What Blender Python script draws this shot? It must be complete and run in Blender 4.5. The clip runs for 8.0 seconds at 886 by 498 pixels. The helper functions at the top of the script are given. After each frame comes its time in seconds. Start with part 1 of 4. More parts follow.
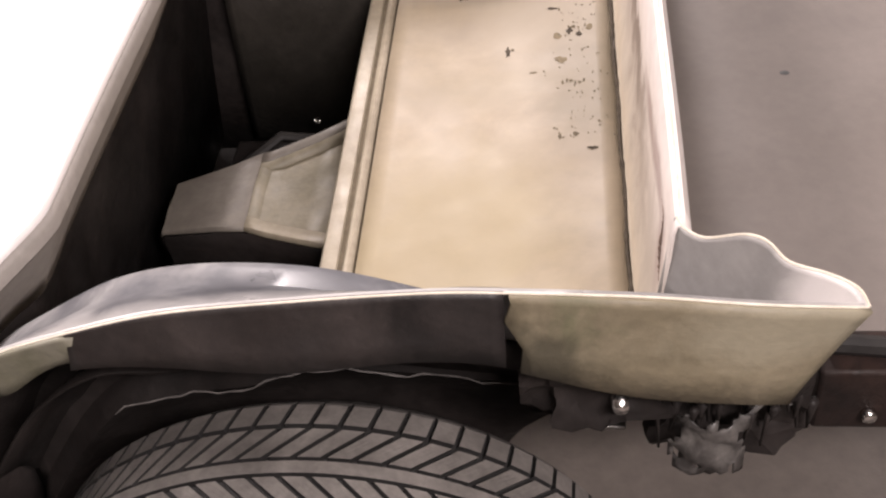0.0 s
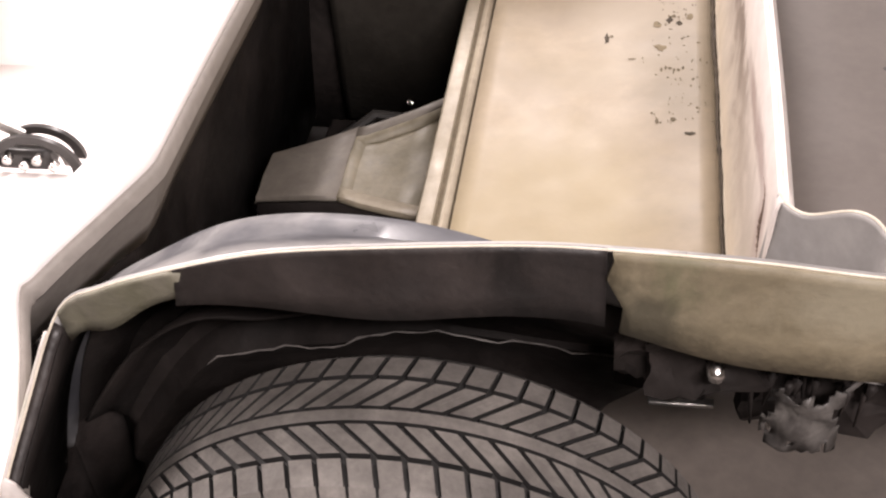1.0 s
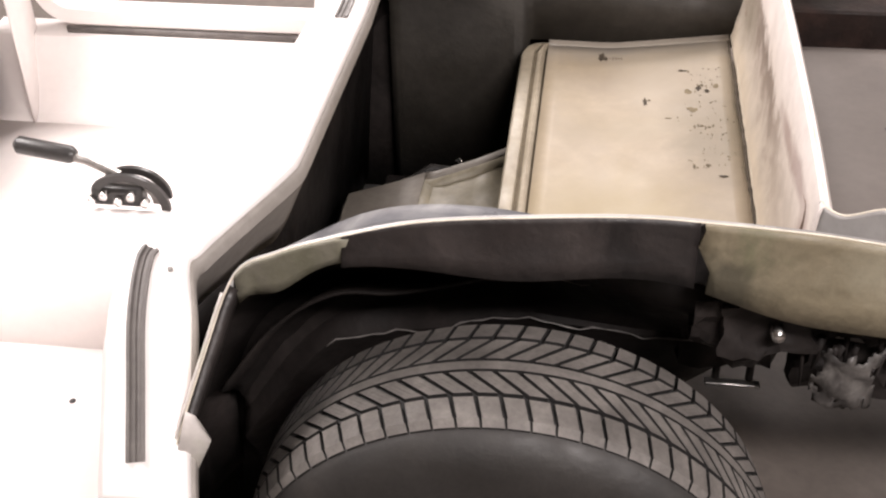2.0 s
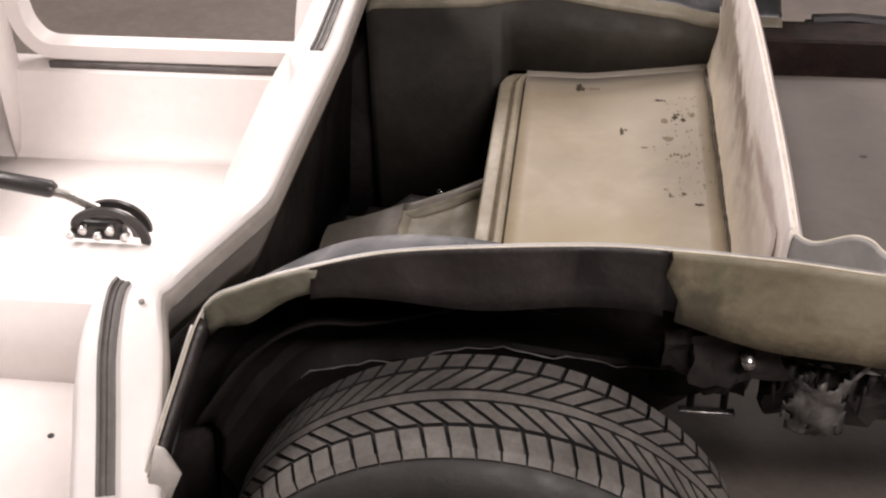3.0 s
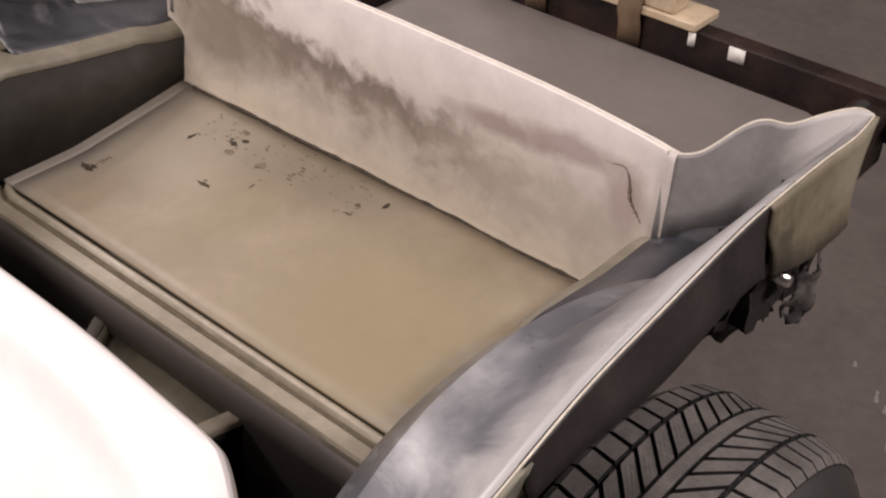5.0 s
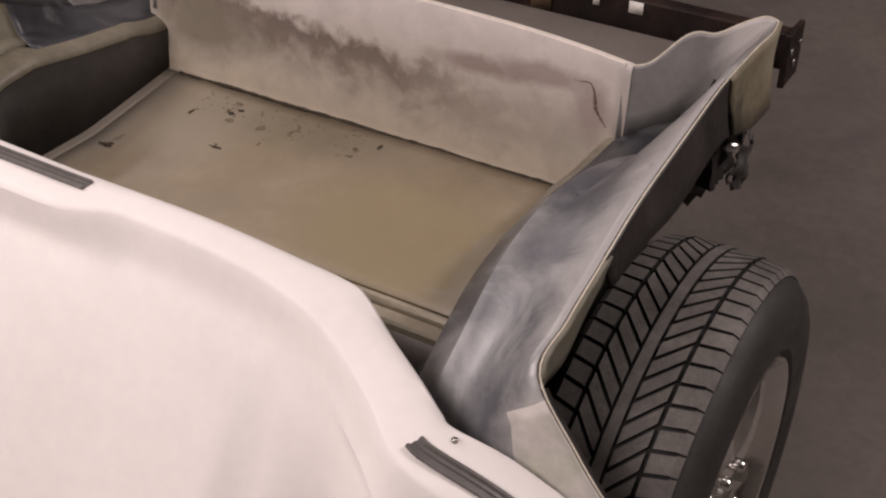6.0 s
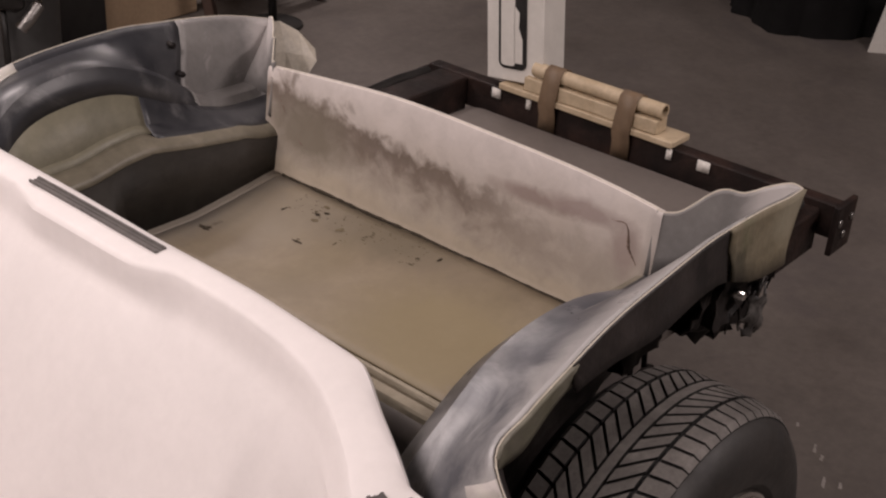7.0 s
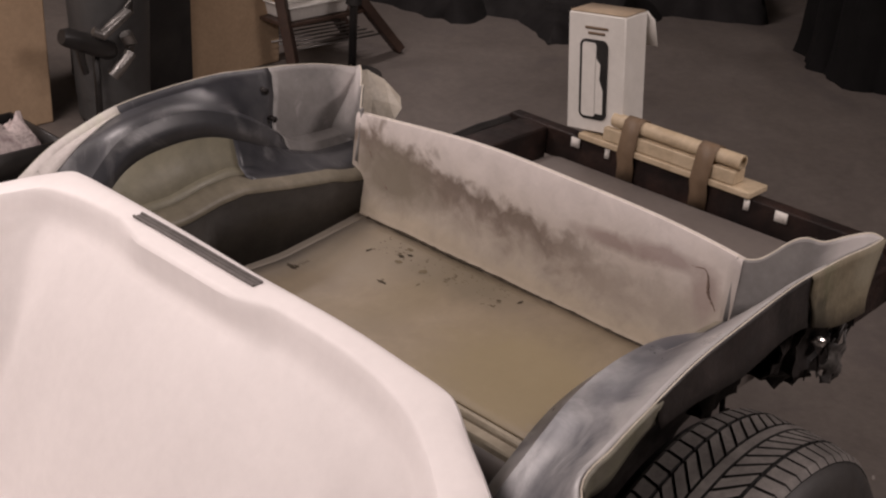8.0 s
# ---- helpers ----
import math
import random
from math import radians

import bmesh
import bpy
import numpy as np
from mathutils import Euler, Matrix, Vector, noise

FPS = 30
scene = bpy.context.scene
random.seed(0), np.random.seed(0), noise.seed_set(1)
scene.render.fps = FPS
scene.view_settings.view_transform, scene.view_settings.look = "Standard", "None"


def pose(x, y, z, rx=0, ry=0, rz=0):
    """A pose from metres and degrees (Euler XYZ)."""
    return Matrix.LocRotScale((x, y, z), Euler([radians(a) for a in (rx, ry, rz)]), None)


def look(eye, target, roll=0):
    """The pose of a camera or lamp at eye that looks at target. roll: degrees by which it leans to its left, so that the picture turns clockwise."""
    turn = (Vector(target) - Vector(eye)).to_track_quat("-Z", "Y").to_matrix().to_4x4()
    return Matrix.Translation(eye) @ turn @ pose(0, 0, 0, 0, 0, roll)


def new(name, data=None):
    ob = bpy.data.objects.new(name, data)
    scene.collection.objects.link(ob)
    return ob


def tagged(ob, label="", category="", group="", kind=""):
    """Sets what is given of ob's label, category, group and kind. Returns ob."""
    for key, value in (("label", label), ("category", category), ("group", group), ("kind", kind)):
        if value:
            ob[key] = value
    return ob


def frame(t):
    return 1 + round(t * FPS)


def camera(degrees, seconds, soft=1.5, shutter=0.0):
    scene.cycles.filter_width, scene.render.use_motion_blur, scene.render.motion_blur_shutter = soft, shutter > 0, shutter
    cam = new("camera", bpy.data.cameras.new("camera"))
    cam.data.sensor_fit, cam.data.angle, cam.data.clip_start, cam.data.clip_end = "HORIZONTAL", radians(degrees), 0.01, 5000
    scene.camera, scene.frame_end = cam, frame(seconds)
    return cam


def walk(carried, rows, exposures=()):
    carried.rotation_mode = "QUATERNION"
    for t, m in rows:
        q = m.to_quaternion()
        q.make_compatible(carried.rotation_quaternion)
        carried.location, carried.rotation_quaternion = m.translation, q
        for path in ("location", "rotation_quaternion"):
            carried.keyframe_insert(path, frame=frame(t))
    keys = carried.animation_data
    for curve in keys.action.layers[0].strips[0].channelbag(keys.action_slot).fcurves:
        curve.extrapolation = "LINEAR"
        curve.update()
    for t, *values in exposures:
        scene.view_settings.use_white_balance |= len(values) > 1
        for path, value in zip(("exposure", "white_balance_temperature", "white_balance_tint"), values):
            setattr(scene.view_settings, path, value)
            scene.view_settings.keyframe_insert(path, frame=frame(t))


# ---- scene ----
cam = camera(40.0, 8.0, soft=2.2)
PATH = [
    (0, (0.232, -1.329, 1.514), (0.05, 0.115, 0.141), -5.2),
    (0.5, (0.198, -1.355, 1.521), (-0.04, 0.105, 0.175), -3.4),
    (1, (0.202, -1.374, 1.485), (-0.088, 0.074, 0.136), -4.8),
    (1.2, (0.18, -1.426, 1.493), (-0.116, 0.019, 0.143), -5.2),
    (1.5, (0.125, -1.525, 1.51), (-0.127, 0.0, 0.24), -2.9),
    (1.7, (0.069, -1.616, 1.525), (-0.157, -0.059, 0.291), -1.6),
    (2.8, (0.085, -1.718, 1.547), (-0.137, -0.092, 0.404), -0.7),
    (3, (0.097, -1.678, 1.537), (-0.12, -0.06, 0.382), -1.4),
    (3.3, (0.064, -1.633, 1.525), (-0.095, -0.04, 0.326), -1.9),
    (3.5, (-0.017, -1.603, 1.524), (-0.049, -0.018, 0.305), -2.5),
    (3.7, (-0.127, -1.57, 1.517), (0.047, -0.009, 0.278), -1.2),
    (4, (-0.279, -1.482, 1.515), (0.069, 0.012, 0.232), 0.3),
    (4.2, (-0.338, -1.386, 1.502), (0.179, 0.081, 0.245), 2.2),
    (4.4, (-0.387, -1.258, 1.476), (0.276, 0.175, 0.248), 0.1),
    (4.5, (-0.411, -1.205, 1.474), (0.304, 0.184, 0.226), -1.7),
    (4.7, (-0.483, -1.1, 1.473), (0.363, 0.179, 0.189), -3.6),
    (4.9, (-0.623, -1.039, 1.463), (0.431, 0.119, 0.219), 0.6),
    (5, (-0.713, -1.018, 1.451), (0.506, 0.023, 0.254), 1.0),
    (5.2, (-0.89, -0.983, 1.464), (0.456, -0.174, 0.225), -1.0),
    (6.3, (-1.167, -1.078, 1.493), (0.264, -0.2, 0.406), 1.5),
    (6.5, (-1.172, -1.166, 1.5), (0.21, -0.201, 0.424), 2.8),
    (6.7, (-1.173, -1.224, 1.506), (0.208, -0.221, 0.463), 3.7),
    (7, (-1.22, -1.271, 1.555), (0.156, -0.171, 0.607), 4.0),
    (7.2, (-1.249, -1.267, 1.546), (0.111, -0.124, 0.628), 4.3),
    (7.5, (-1.268, -1.29, 1.56), (0.064, -0.103, 0.657), 4.5),
    (8, (-1.288, -1.286, 1.563), (0.044, -0.079, 0.686), 3.6),
]
walk(cam, [(t, look(eye, target, roll)) for t, eye, target, roll in PATH],
     exposures=[(0.0, 1.3, 6550, 19), (1.0, 1.39, 6550, 18), (1.7, 1.42, 6400, 15), (2.8, 0.74, 6500, 14), (3.1, 0.68, 6500, 15.5), (3.6, 1.05, 6450, 14.5), (4.0, 1.2, 6400, 14), (4.5, 1.0, 6350, 15),
                (5.0, 0.62, 6500, 19), (5.3, 0.5, 6500, 18), (6.3, -0.08, 6700, 21.5), (7.2, -0.06, 6700, 21.5), (8.0, -0.13, 6750, 21.5)])

# ---- light ----
world = bpy.data.worlds.new("world")
scene.world = world
world.use_nodes = True
world.node_tree.nodes["Background"].inputs[0].default_value = (0.9, 0.85, 0.8, 1)
world.node_tree.nodes["Background"].inputs[1].default_value = 0.02


def lamp(eye, target, sx, sy, watts, colour=(1.0, 0.935, 0.885)):
    data = bpy.data.lights.new("unseen_light", "AREA")
    data.shape, data.size, data.size_y, data.energy, data.color = "RECTANGLE", sx, sy, watts, colour
    ob = new("unseen_light", data)
    ob.matrix_world = look(eye, target)
    return ob


# unseen lamps by the ceiling: ahead of the car, beside it and two beyond
lamp((-2.0, 0.3, 2.66), (-0.6, 0.0, 0.6), 1.8, 0.7, 66)
# added fill for the wheel, under-arch and floor beside the car
lamp((1.1, -2.25, 2.68), (0.9, -1.5, 0.0), 1.2, 0.3, 54)
lamp((-0.4, 2.36, 2.68), (-0.3, 2.2, 0), 0.35, 1.2, 51)
# added to brighten the floor and boxes beyond the car
lamp((2.5, 3.1, 2.68), (2.5, 3.0, 0), 1.2, 0.35, 30)

# ---- materials ----


def socket(nt, ins, value):
    if isinstance(value, bpy.types.NodeSocket):
        nt.links.new(value, ins)
    else:
        ins.default_value = value


def noise_node(nt, vec, scale, detail=4.0, rough=0.55, distort=0.0):
    n = nt.nodes.new("ShaderNodeTexNoise")
    nt.links.new(vec, n.inputs["Vector"])
    for key, v in (("Scale", scale), ("Detail", detail), ("Roughness", rough), ("Distortion", distort)):
        n.inputs[key].default_value = v
    return n.outputs["Fac"]


def ramp(nt, fac, stops):
    n = nt.nodes.new("ShaderNodeValToRGB")
    nt.links.new(fac, n.inputs[0])
    els = n.color_ramp.elements
    while len(els) < len(stops):
        els.new(0.5)
    for e, (p, c) in zip(els, stops):
        e.position, e.color = p, (*c, 1) if len(c) == 3 else c
    return n.outputs[0]


def mix(nt, fac, a, b, mode="MIX"):
    n = nt.nodes.new("ShaderNodeMix")
    n.data_type, n.blend_type = "RGBA", mode
    socket(nt, n.inputs[0], fac)
    socket(nt, n.inputs[6], a)
    socket(nt, n.inputs[7], b)
    return n.outputs[2]


def grey(v):
    return (v, v, v)


def surface(name, stops, scale=6.0, fine=60.0, fine_amount=0.25, rough=(0.45, 0.7), metal=0.0, bump=0.15, bump_scale=120.0,
            stain=None, stain_scale=3.0, stain_at=(0.55, 0.7), coat=0.0, distort=0.4):
    """A worn surface: broad colour drift, fine grain, optional stains, uneven gloss and fine relief."""
    m = bpy.data.materials.new(name)
    m.use_nodes = True
    nt = m.node_tree
    b = nt.nodes["Principled BSDF"]
    vec = nt.nodes.new("ShaderNodeTexCoord").outputs["Object"]
    broad = noise_node(nt, vec, scale, 5, 0.6, distort)
    n = len(stops)
    col = ramp(nt, broad, [(0.3 + 0.4 * i / max(n - 1, 1), c) for i, c in enumerate(stops)])
    grain = noise_node(nt, vec, fine, 4, 0.65)
    col = mix(nt, fine_amount, col, ramp(nt, grain, [(0.3, grey(0.25)), (0.7, grey(1.0))]), "MULTIPLY")
    if stain:
        blot = noise_node(nt, vec, stain_scale, 6, 0.62, 0.9)
        col = mix(nt, ramp(nt, blot, [(stain_at[0], grey(0)), (stain_at[1], grey(1))]), col, (*stain, 1))
    nt.links.new(col, b.inputs["Base Color"])
    rg = ramp(nt, noise_node(nt, vec, scale * 2.3, 5), [(0.3, grey(rough[0])), (0.7, grey(rough[1]))])
    nt.links.new(rg, b.inputs["Roughness"])
    b.inputs["Metallic"].default_value = metal
    b.inputs["Coat Weight"].default_value = coat
    b.inputs["Coat Roughness"].default_value = 0.28
    if bump:
        bn = nt.nodes.new("ShaderNodeBump")
        bn.inputs["Strength"].default_value = bump
        bn.inputs["Distance"].default_value = 0.004
        nt.links.new(noise_node(nt, vec, bump_scale, 3), bn.inputs["Height"])
        nt.links.new(bn.outputs[0], b.inputs["Normal"])
    return m


M = {}
M["white"] = surface("white_gelcoat", [(0.78, 0.735, 0.715), (0.84, 0.795, 0.775)], 2.0, 40, 0.06, (0.5, 0.62), bump=0.03)
M["resin"] = surface("tan_fibreglass", [(0.218, 0.175, 0.117), (0.26, 0.211, 0.146), (0.295, 0.243, 0.173)], 4.0, 45, 0.18, (0.46, 0.62), bump=0.05,
                     stain=(0.215, 0.175, 0.126), stain_scale=3.2, stain_at=(0.46, 0.68))
M["rail"] = surface("pale_fibreglass", [(0.27, 0.23, 0.168), (0.37, 0.322, 0.242)], 9.0, 60, 0.3, (0.4, 0.6))


def patch(m, centre, size, colour, amount, wobble=0.5, scale=14.0):
    """Lay a soft, ragged stain of one colour over a surface, round a point in the thing's own space."""
    nt = m.node_tree
    b = nt.nodes["Principled BSDF"]
    vec = nt.nodes.new("ShaderNodeTexCoord").outputs["Object"]
    mp = nt.nodes.new("ShaderNodeMapping")
    mp.vector_type = "POINT"
    nt.links.new(vec, mp.inputs["Vector"])
    mp.inputs["Location"].default_value = [-c / d for c, d in zip(centre, size)]
    mp.inputs["Scale"].default_value = [1 / d for d in size]
    ln = nt.nodes.new("ShaderNodeVectorMath")
    ln.operation = "LENGTH"
    nt.links.new(mp.outputs[0], ln.inputs[0])
    add = nt.nodes.new("ShaderNodeMath")
    add.operation = "MULTIPLY_ADD"
    nt.links.new(noise_node(nt, vec, scale, 5, 0.6, 0.8), add.inputs[0])
    add.inputs[1].default_value = wobble * 2
    nt.links.new(ln.outputs["Value"], add.inputs[2])
    half = nt.nodes.new("ShaderNodeMath")
    half.operation = "MULTIPLY"
    half.inputs[1].default_value = 0.5
    nt.links.new(add.outputs[0], half.inputs[0])
    fac = ramp(nt, half.outputs[0], [(0.2 + wobble * 0.5, grey(amount)), (0.5 + wobble * 0.5, grey(0.0))])
    old = b.inputs["Base Color"].links[0].from_socket
    nt.links.new(mix(nt, fac, old, (*colour, 1)), b.inputs["Base Color"])
    return m


patch(M["resin"], (0.15, 0.44, 0.47), (0.5, 0.13, 0.3), (0.20, 0.178, 0.15), 0.9)
patch(M["resin"], (0.265, 0.09, 0.48), (0.085, 0.2, 0.3), (0.165, 0.138, 0.096), 0.75)
patch(M["resin"], (0.09, -0.22, 0.47), (0.2, 0.24, 0.3), (0.235, 0.19, 0.103), 0.6, 0.5, 8.0)
patch(M["resin"], (0.22, 0.27, 0.48), (0.14, 0.16, 0.3), (0.265, 0.23, 0.178), 0.5, 0.5, 8.0)
patch(M["resin"], (0.13, 0.10, 0.47), (0.16, 0.07, 0.3), (0.21, 0.172, 0.112), 0.5)
patch(M["resin"], (0.08, -0.44, 0.47), (0.22, 0.13, 0.3), (0.30, 0.285, 0.265), 0.7)


def sums(nt, first, *terms):
    """first + each (socket, factor) of terms, as one value."""
    for sock, k in terms:
        n = nt.nodes.new("ShaderNodeMath")
        n.operation = "MULTIPLY_ADD"
        nt.links.new(sock, n.inputs[0])
        n.inputs[1].default_value = k
        socket(nt, n.inputs[2], first)
        first = n.outputs[0]
    return first


def sprayed_wall():
    """Tan laminate at the foot, pale primer along the top and smoky brown clouds between, fading downwards and to one end."""
    m = surface("sanded_primer", [(0.3, 0.25, 0.22), (0.6, 0.54, 0.5)], 5, 50, 0.18, (0.5, 0.8), bump=0.1)
    nt = m.node_tree
    b = nt.nodes["Principled BSDF"]
    vec = nt.nodes.new("ShaderNodeTexCoord").outputs["Object"]
    sep = nt.nodes.new("ShaderNodeSeparateXYZ")
    nt.links.new(vec, sep.inputs[0])
    y, z = sep.outputs["Y"], sep.outputs["Z"]
    cloud, small = noise_node(nt, vec, 10.0, 5, 0.6, 0.5), noise_node(nt, vec, 22.0, 3, 0.5, 0.6)
    base = ramp(nt, sums(nt, -2.05, (z, 4.0), (cloud, 0.35)), [(0.0, (0.47, 0.40, 0.305)), (0.2, (0.46, 0.392, 0.305)), (0.29, (0.435, 0.378, 0.31)), (0.55, (0.485, 0.425, 0.37)), (0.8, (0.62, 0.557, 0.51)), (1.0, (0.70, 0.636, 0.60))])
    depth = sums(nt, 5.56, (z, -7.1), (y, 0.75), (cloud, -1.0), (small, -0.8))
    smoke = ramp(nt, depth, [(0.0, grey(0.0)), (0.06, grey(0.1)), (0.28, grey(0.95)), (0.42, grey(0.85)), (0.68, grey(0.25)), (0.92, grey(0.0))])
    reach = ramp(nt, sums(nt, 0.5, (y, 1.0), (cloud, 0.2)), [(0.2, grey(0.1)), (0.38, grey(0.35)), (0.56, grey(1.0)), (1.0, grey(1.0))])
    n = nt.nodes.new("ShaderNodeMath")
    n.operation = "MULTIPLY"
    nt.links.new(smoke, n.inputs[0])
    nt.links.new(reach, n.inputs[1])
    col = mix(nt, n.outputs[0], base, (0.185, 0.142, 0.112, 1))
    fine = ramp(nt, noise_node(nt, vec, 18, 6, 0.68, 0.5), [(0.3, grey(0.82)), (0.62, grey(1.0))])
    col = mix(nt, 0.8, col, fine, "MULTIPLY")
    nt.links.new(col, b.inputs["Base Color"])
    for y0, z0, w, h, colour, amount in ((0.34, 0.60, 0.15, 0.08, (0.215, 0.182, 0.138), 0.9), (-0.21, 0.655, 0.11, 0.022, (0.28, 0.21, 0.185), 0.8),
                                         (-0.32, 0.668, 0.12, 0.024, (0.31, 0.235, 0.215), 0.75), (-0.40, 0.63, 0.04, 0.06, (0.33, 0.255, 0.23), 0.7)):
        patch(m, (0.34, y0, z0), (0.2, w, h), colour, amount, 0.5, 16.0)
    return m


M["pink"] = sprayed_wall()
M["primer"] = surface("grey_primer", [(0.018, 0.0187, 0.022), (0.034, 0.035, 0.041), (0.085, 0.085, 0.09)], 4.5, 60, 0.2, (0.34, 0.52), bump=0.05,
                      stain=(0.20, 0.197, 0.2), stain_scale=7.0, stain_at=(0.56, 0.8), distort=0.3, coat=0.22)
# near arch's copy of the primer: part of its sheen is in the lighter colour
M["primernear"] = surface("worn_sheen_primer", [(0.038, 0.039, 0.048), (0.092, 0.093, 0.104), (0.25, 0.245, 0.246)], 6.5, 60, 0.2, (0.26, 0.44), bump=0.05,
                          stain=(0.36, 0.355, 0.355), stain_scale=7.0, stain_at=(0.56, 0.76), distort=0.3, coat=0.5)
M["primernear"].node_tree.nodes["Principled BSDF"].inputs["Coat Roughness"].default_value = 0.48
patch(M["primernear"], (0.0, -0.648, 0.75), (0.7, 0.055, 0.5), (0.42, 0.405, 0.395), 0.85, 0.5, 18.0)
M["return"] = surface("grey_return", [(0.26, 0.235, 0.21), (0.34, 0.31, 0.285)], 5.0, 60, 0.25, (0.5, 0.7), bump=0.1)
M["olive"] = surface("olive_fibreglass", [(0.155, 0.13, 0.083), (0.205, 0.173, 0.115), (0.245, 0.212, 0.148)], 8.0, 70, 0.3, (0.5, 0.75), bump=0.2,
                     stain=(0.11, 0.112, 0.062), stain_scale=7.0, stain_at=(0.53, 0.72))
patch(M["olive"], (0.212, -0.645, 0.73), (0.075, 0.3, 0.06), (0.045, 0.04, 0.026), 0.85, 0.5, 30.0)
patch(M["olive"], (0.43, -0.64, 0.76), (0.12, 0.3, 0.05), (0.27, 0.245, 0.18), 0.6, 0.5, 20.0)
M["cover"] = surface("bare_cover_laminate", [(0.14, 0.122, 0.08), (0.195, 0.17, 0.117), (0.25, 0.222, 0.165)], 8.0, 60, 0.3, (0.45, 0.7), bump=0.15)
M["covernose"] = surface("pale_grey_laminate", [(0.115, 0.10, 0.083), (0.155, 0.137, 0.115), (0.20, 0.178, 0.15)], 9.0, 60, 0.3, (0.45, 0.7), bump=0.15)
M["palegreen"] = surface("pale_green_filler", [(0.145, 0.14, 0.09), (0.205, 0.192, 0.15), (0.255, 0.242, 0.228)], 6.0, 70, 0.3, (0.5, 0.75), bump=0.2)
M["primerlight"] = surface("light_grey_primer", [(0.16, 0.153, 0.148), (0.23, 0.219, 0.211), (0.305, 0.29, 0.277)], 6.0, 60, 0.2, (0.35, 0.6), bump=0.08,
                           stain=(0.46, 0.43, 0.42), stain_scale=8.0, stain_at=(0.58, 0.75))
for side in (-1, 1):
    patch(M["primerlight"], (0.47, 0.585 * side, 0.72), (0.07, 0.06, 0.12), (0.52, 0.49, 0.475), 0.8)
M["ledge"] = surface("bare_tan_laminate", [(0.15, 0.133, 0.097), (0.21, 0.187, 0.14), (0.275, 0.245, 0.19)], 7.0, 55, 0.3, (0.35, 0.6), bump=0.12)
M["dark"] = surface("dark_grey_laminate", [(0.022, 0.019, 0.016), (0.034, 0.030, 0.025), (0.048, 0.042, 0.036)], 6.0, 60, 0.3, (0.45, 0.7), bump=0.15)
# pale cut laminate; the light on lip and wall edges is in it too
M["cutedge"] = surface("cut_laminate_edge", [(0.6, 0.54, 0.44), (0.72, 0.66, 0.56)], 30.0, 90, 0.3, (0.4, 0.6))
M["filler"] = surface("sanded_filler", [(0.44, 0.40, 0.38), (0.55, 0.51, 0.48), (0.50, 0.50, 0.40)], 9.0, 60, 0.25, (0.5, 0.75), bump=0.1)
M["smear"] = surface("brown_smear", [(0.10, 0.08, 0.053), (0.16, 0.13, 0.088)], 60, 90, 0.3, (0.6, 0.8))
M["faint"] = surface("faint_stain", [(0.165, 0.133, 0.085), (0.215, 0.175, 0.115)], 50, 90, 0.3, (0.6, 0.8))
M["tar"] = surface("tar", [(0.035, 0.027, 0.019), (0.075, 0.059, 0.041)], 60, 90, 0.3, (0.6, 0.8))
M["crack"] = surface("rusty_crack", [(0.17, 0.12, 0.095), (0.26, 0.19, 0.155)], 60, 90, 0.3, (0.7, 0.9))
M["under"] = surface("black_underside", [(0.011, 0.009, 0.0083), (0.018, 0.0147, 0.0137), (0.032, 0.026, 0.024)], 8.0, 70, 0.4, (0.45, 0.75), bump=0.3, bump_scale=60)
M["flange"] = surface("dark_brown_laminate", [(0.015, 0.0118, 0.0112), (0.029, 0.023, 0.0215), (0.050, 0.040, 0.037)], 7.0, 70, 0.4, (0.4, 0.65), bump=0.3, bump_scale=80,
                      stain=(0.010, 0.0082, 0.008), stain_scale=6.0, stain_at=(0.5, 0.66))
M["rubber"] = surface("tyre_rubber", [(0.086, 0.077, 0.07), (0.134, 0.121, 0.111), (0.195, 0.177, 0.162)], 14.0, 140, 0.35, (0.6, 0.85), bump=0.2, bump_scale=220)
# clean black rubber with the shade of the grooves in its colour
M["grooveshade"] = surface("tyre_groove_shade", [(0.01, 0.009, 0.009), (0.016, 0.015, 0.014)], 14.0, 140, 0.3, (0.6, 0.85))
M["sidewall"] = surface("tyre_sidewall_rubber", [(0.021, 0.019, 0.0175), (0.037, 0.033, 0.030)], 9.0, 120, 0.3, (0.5, 0.75), bump=0.15)
M["chrome"] = surface("polished_alloy", [(0.8, 0.78, 0.76), (0.9, 0.88, 0.86)], 9.0, 60, 0.1, (0.12, 0.28), metal=1.0, bump=0.5, bump_scale=18)
M["steel"] = surface("dull_steel", [(0.25, 0.24, 0.23), (0.45, 0.43, 0.41)], 14.0, 80, 0.35, (0.25, 0.5), metal=0.9, bump=0.2)
M["black"] = surface("black_plastic", [(0.015, 0.014, 0.014), (0.035, 0.032, 0.03)], 8.0, 90, 0.3, (0.3, 0.5), bump=0.1)
M["strip"] = surface("grey_rubber_strip", [(0.10, 0.09, 0.085), (0.16, 0.145, 0.135)], 20.0, 120, 0.3, (0.45, 0.65))
M["rust"] = surface("rusty_black_chassis", [(0.011, 0.008, 0.0075), (0.022, 0.014, 0.012), (0.042, 0.024, 0.019)], 11.0, 80, 0.4, (0.4, 0.7), bump=0.3)
M["concrete"] = surface("garage_concrete", [(0.105, 0.088, 0.077), (0.14, 0.119, 0.105), (0.175, 0.15, 0.132)], 1.1, 35, 0.3, (0.5, 0.75), bump=0.15,
                        stain=(0.10, 0.085, 0.08), stain_scale=1.6, stain_at=(0.56, 0.72))
M["wall"] = surface("painted_block_wall", [(0.30, 0.27, 0.24), (0.36, 0.33, 0.29)], 1.5, 30, 0.25, (0.6, 0.85), bump=0.3)
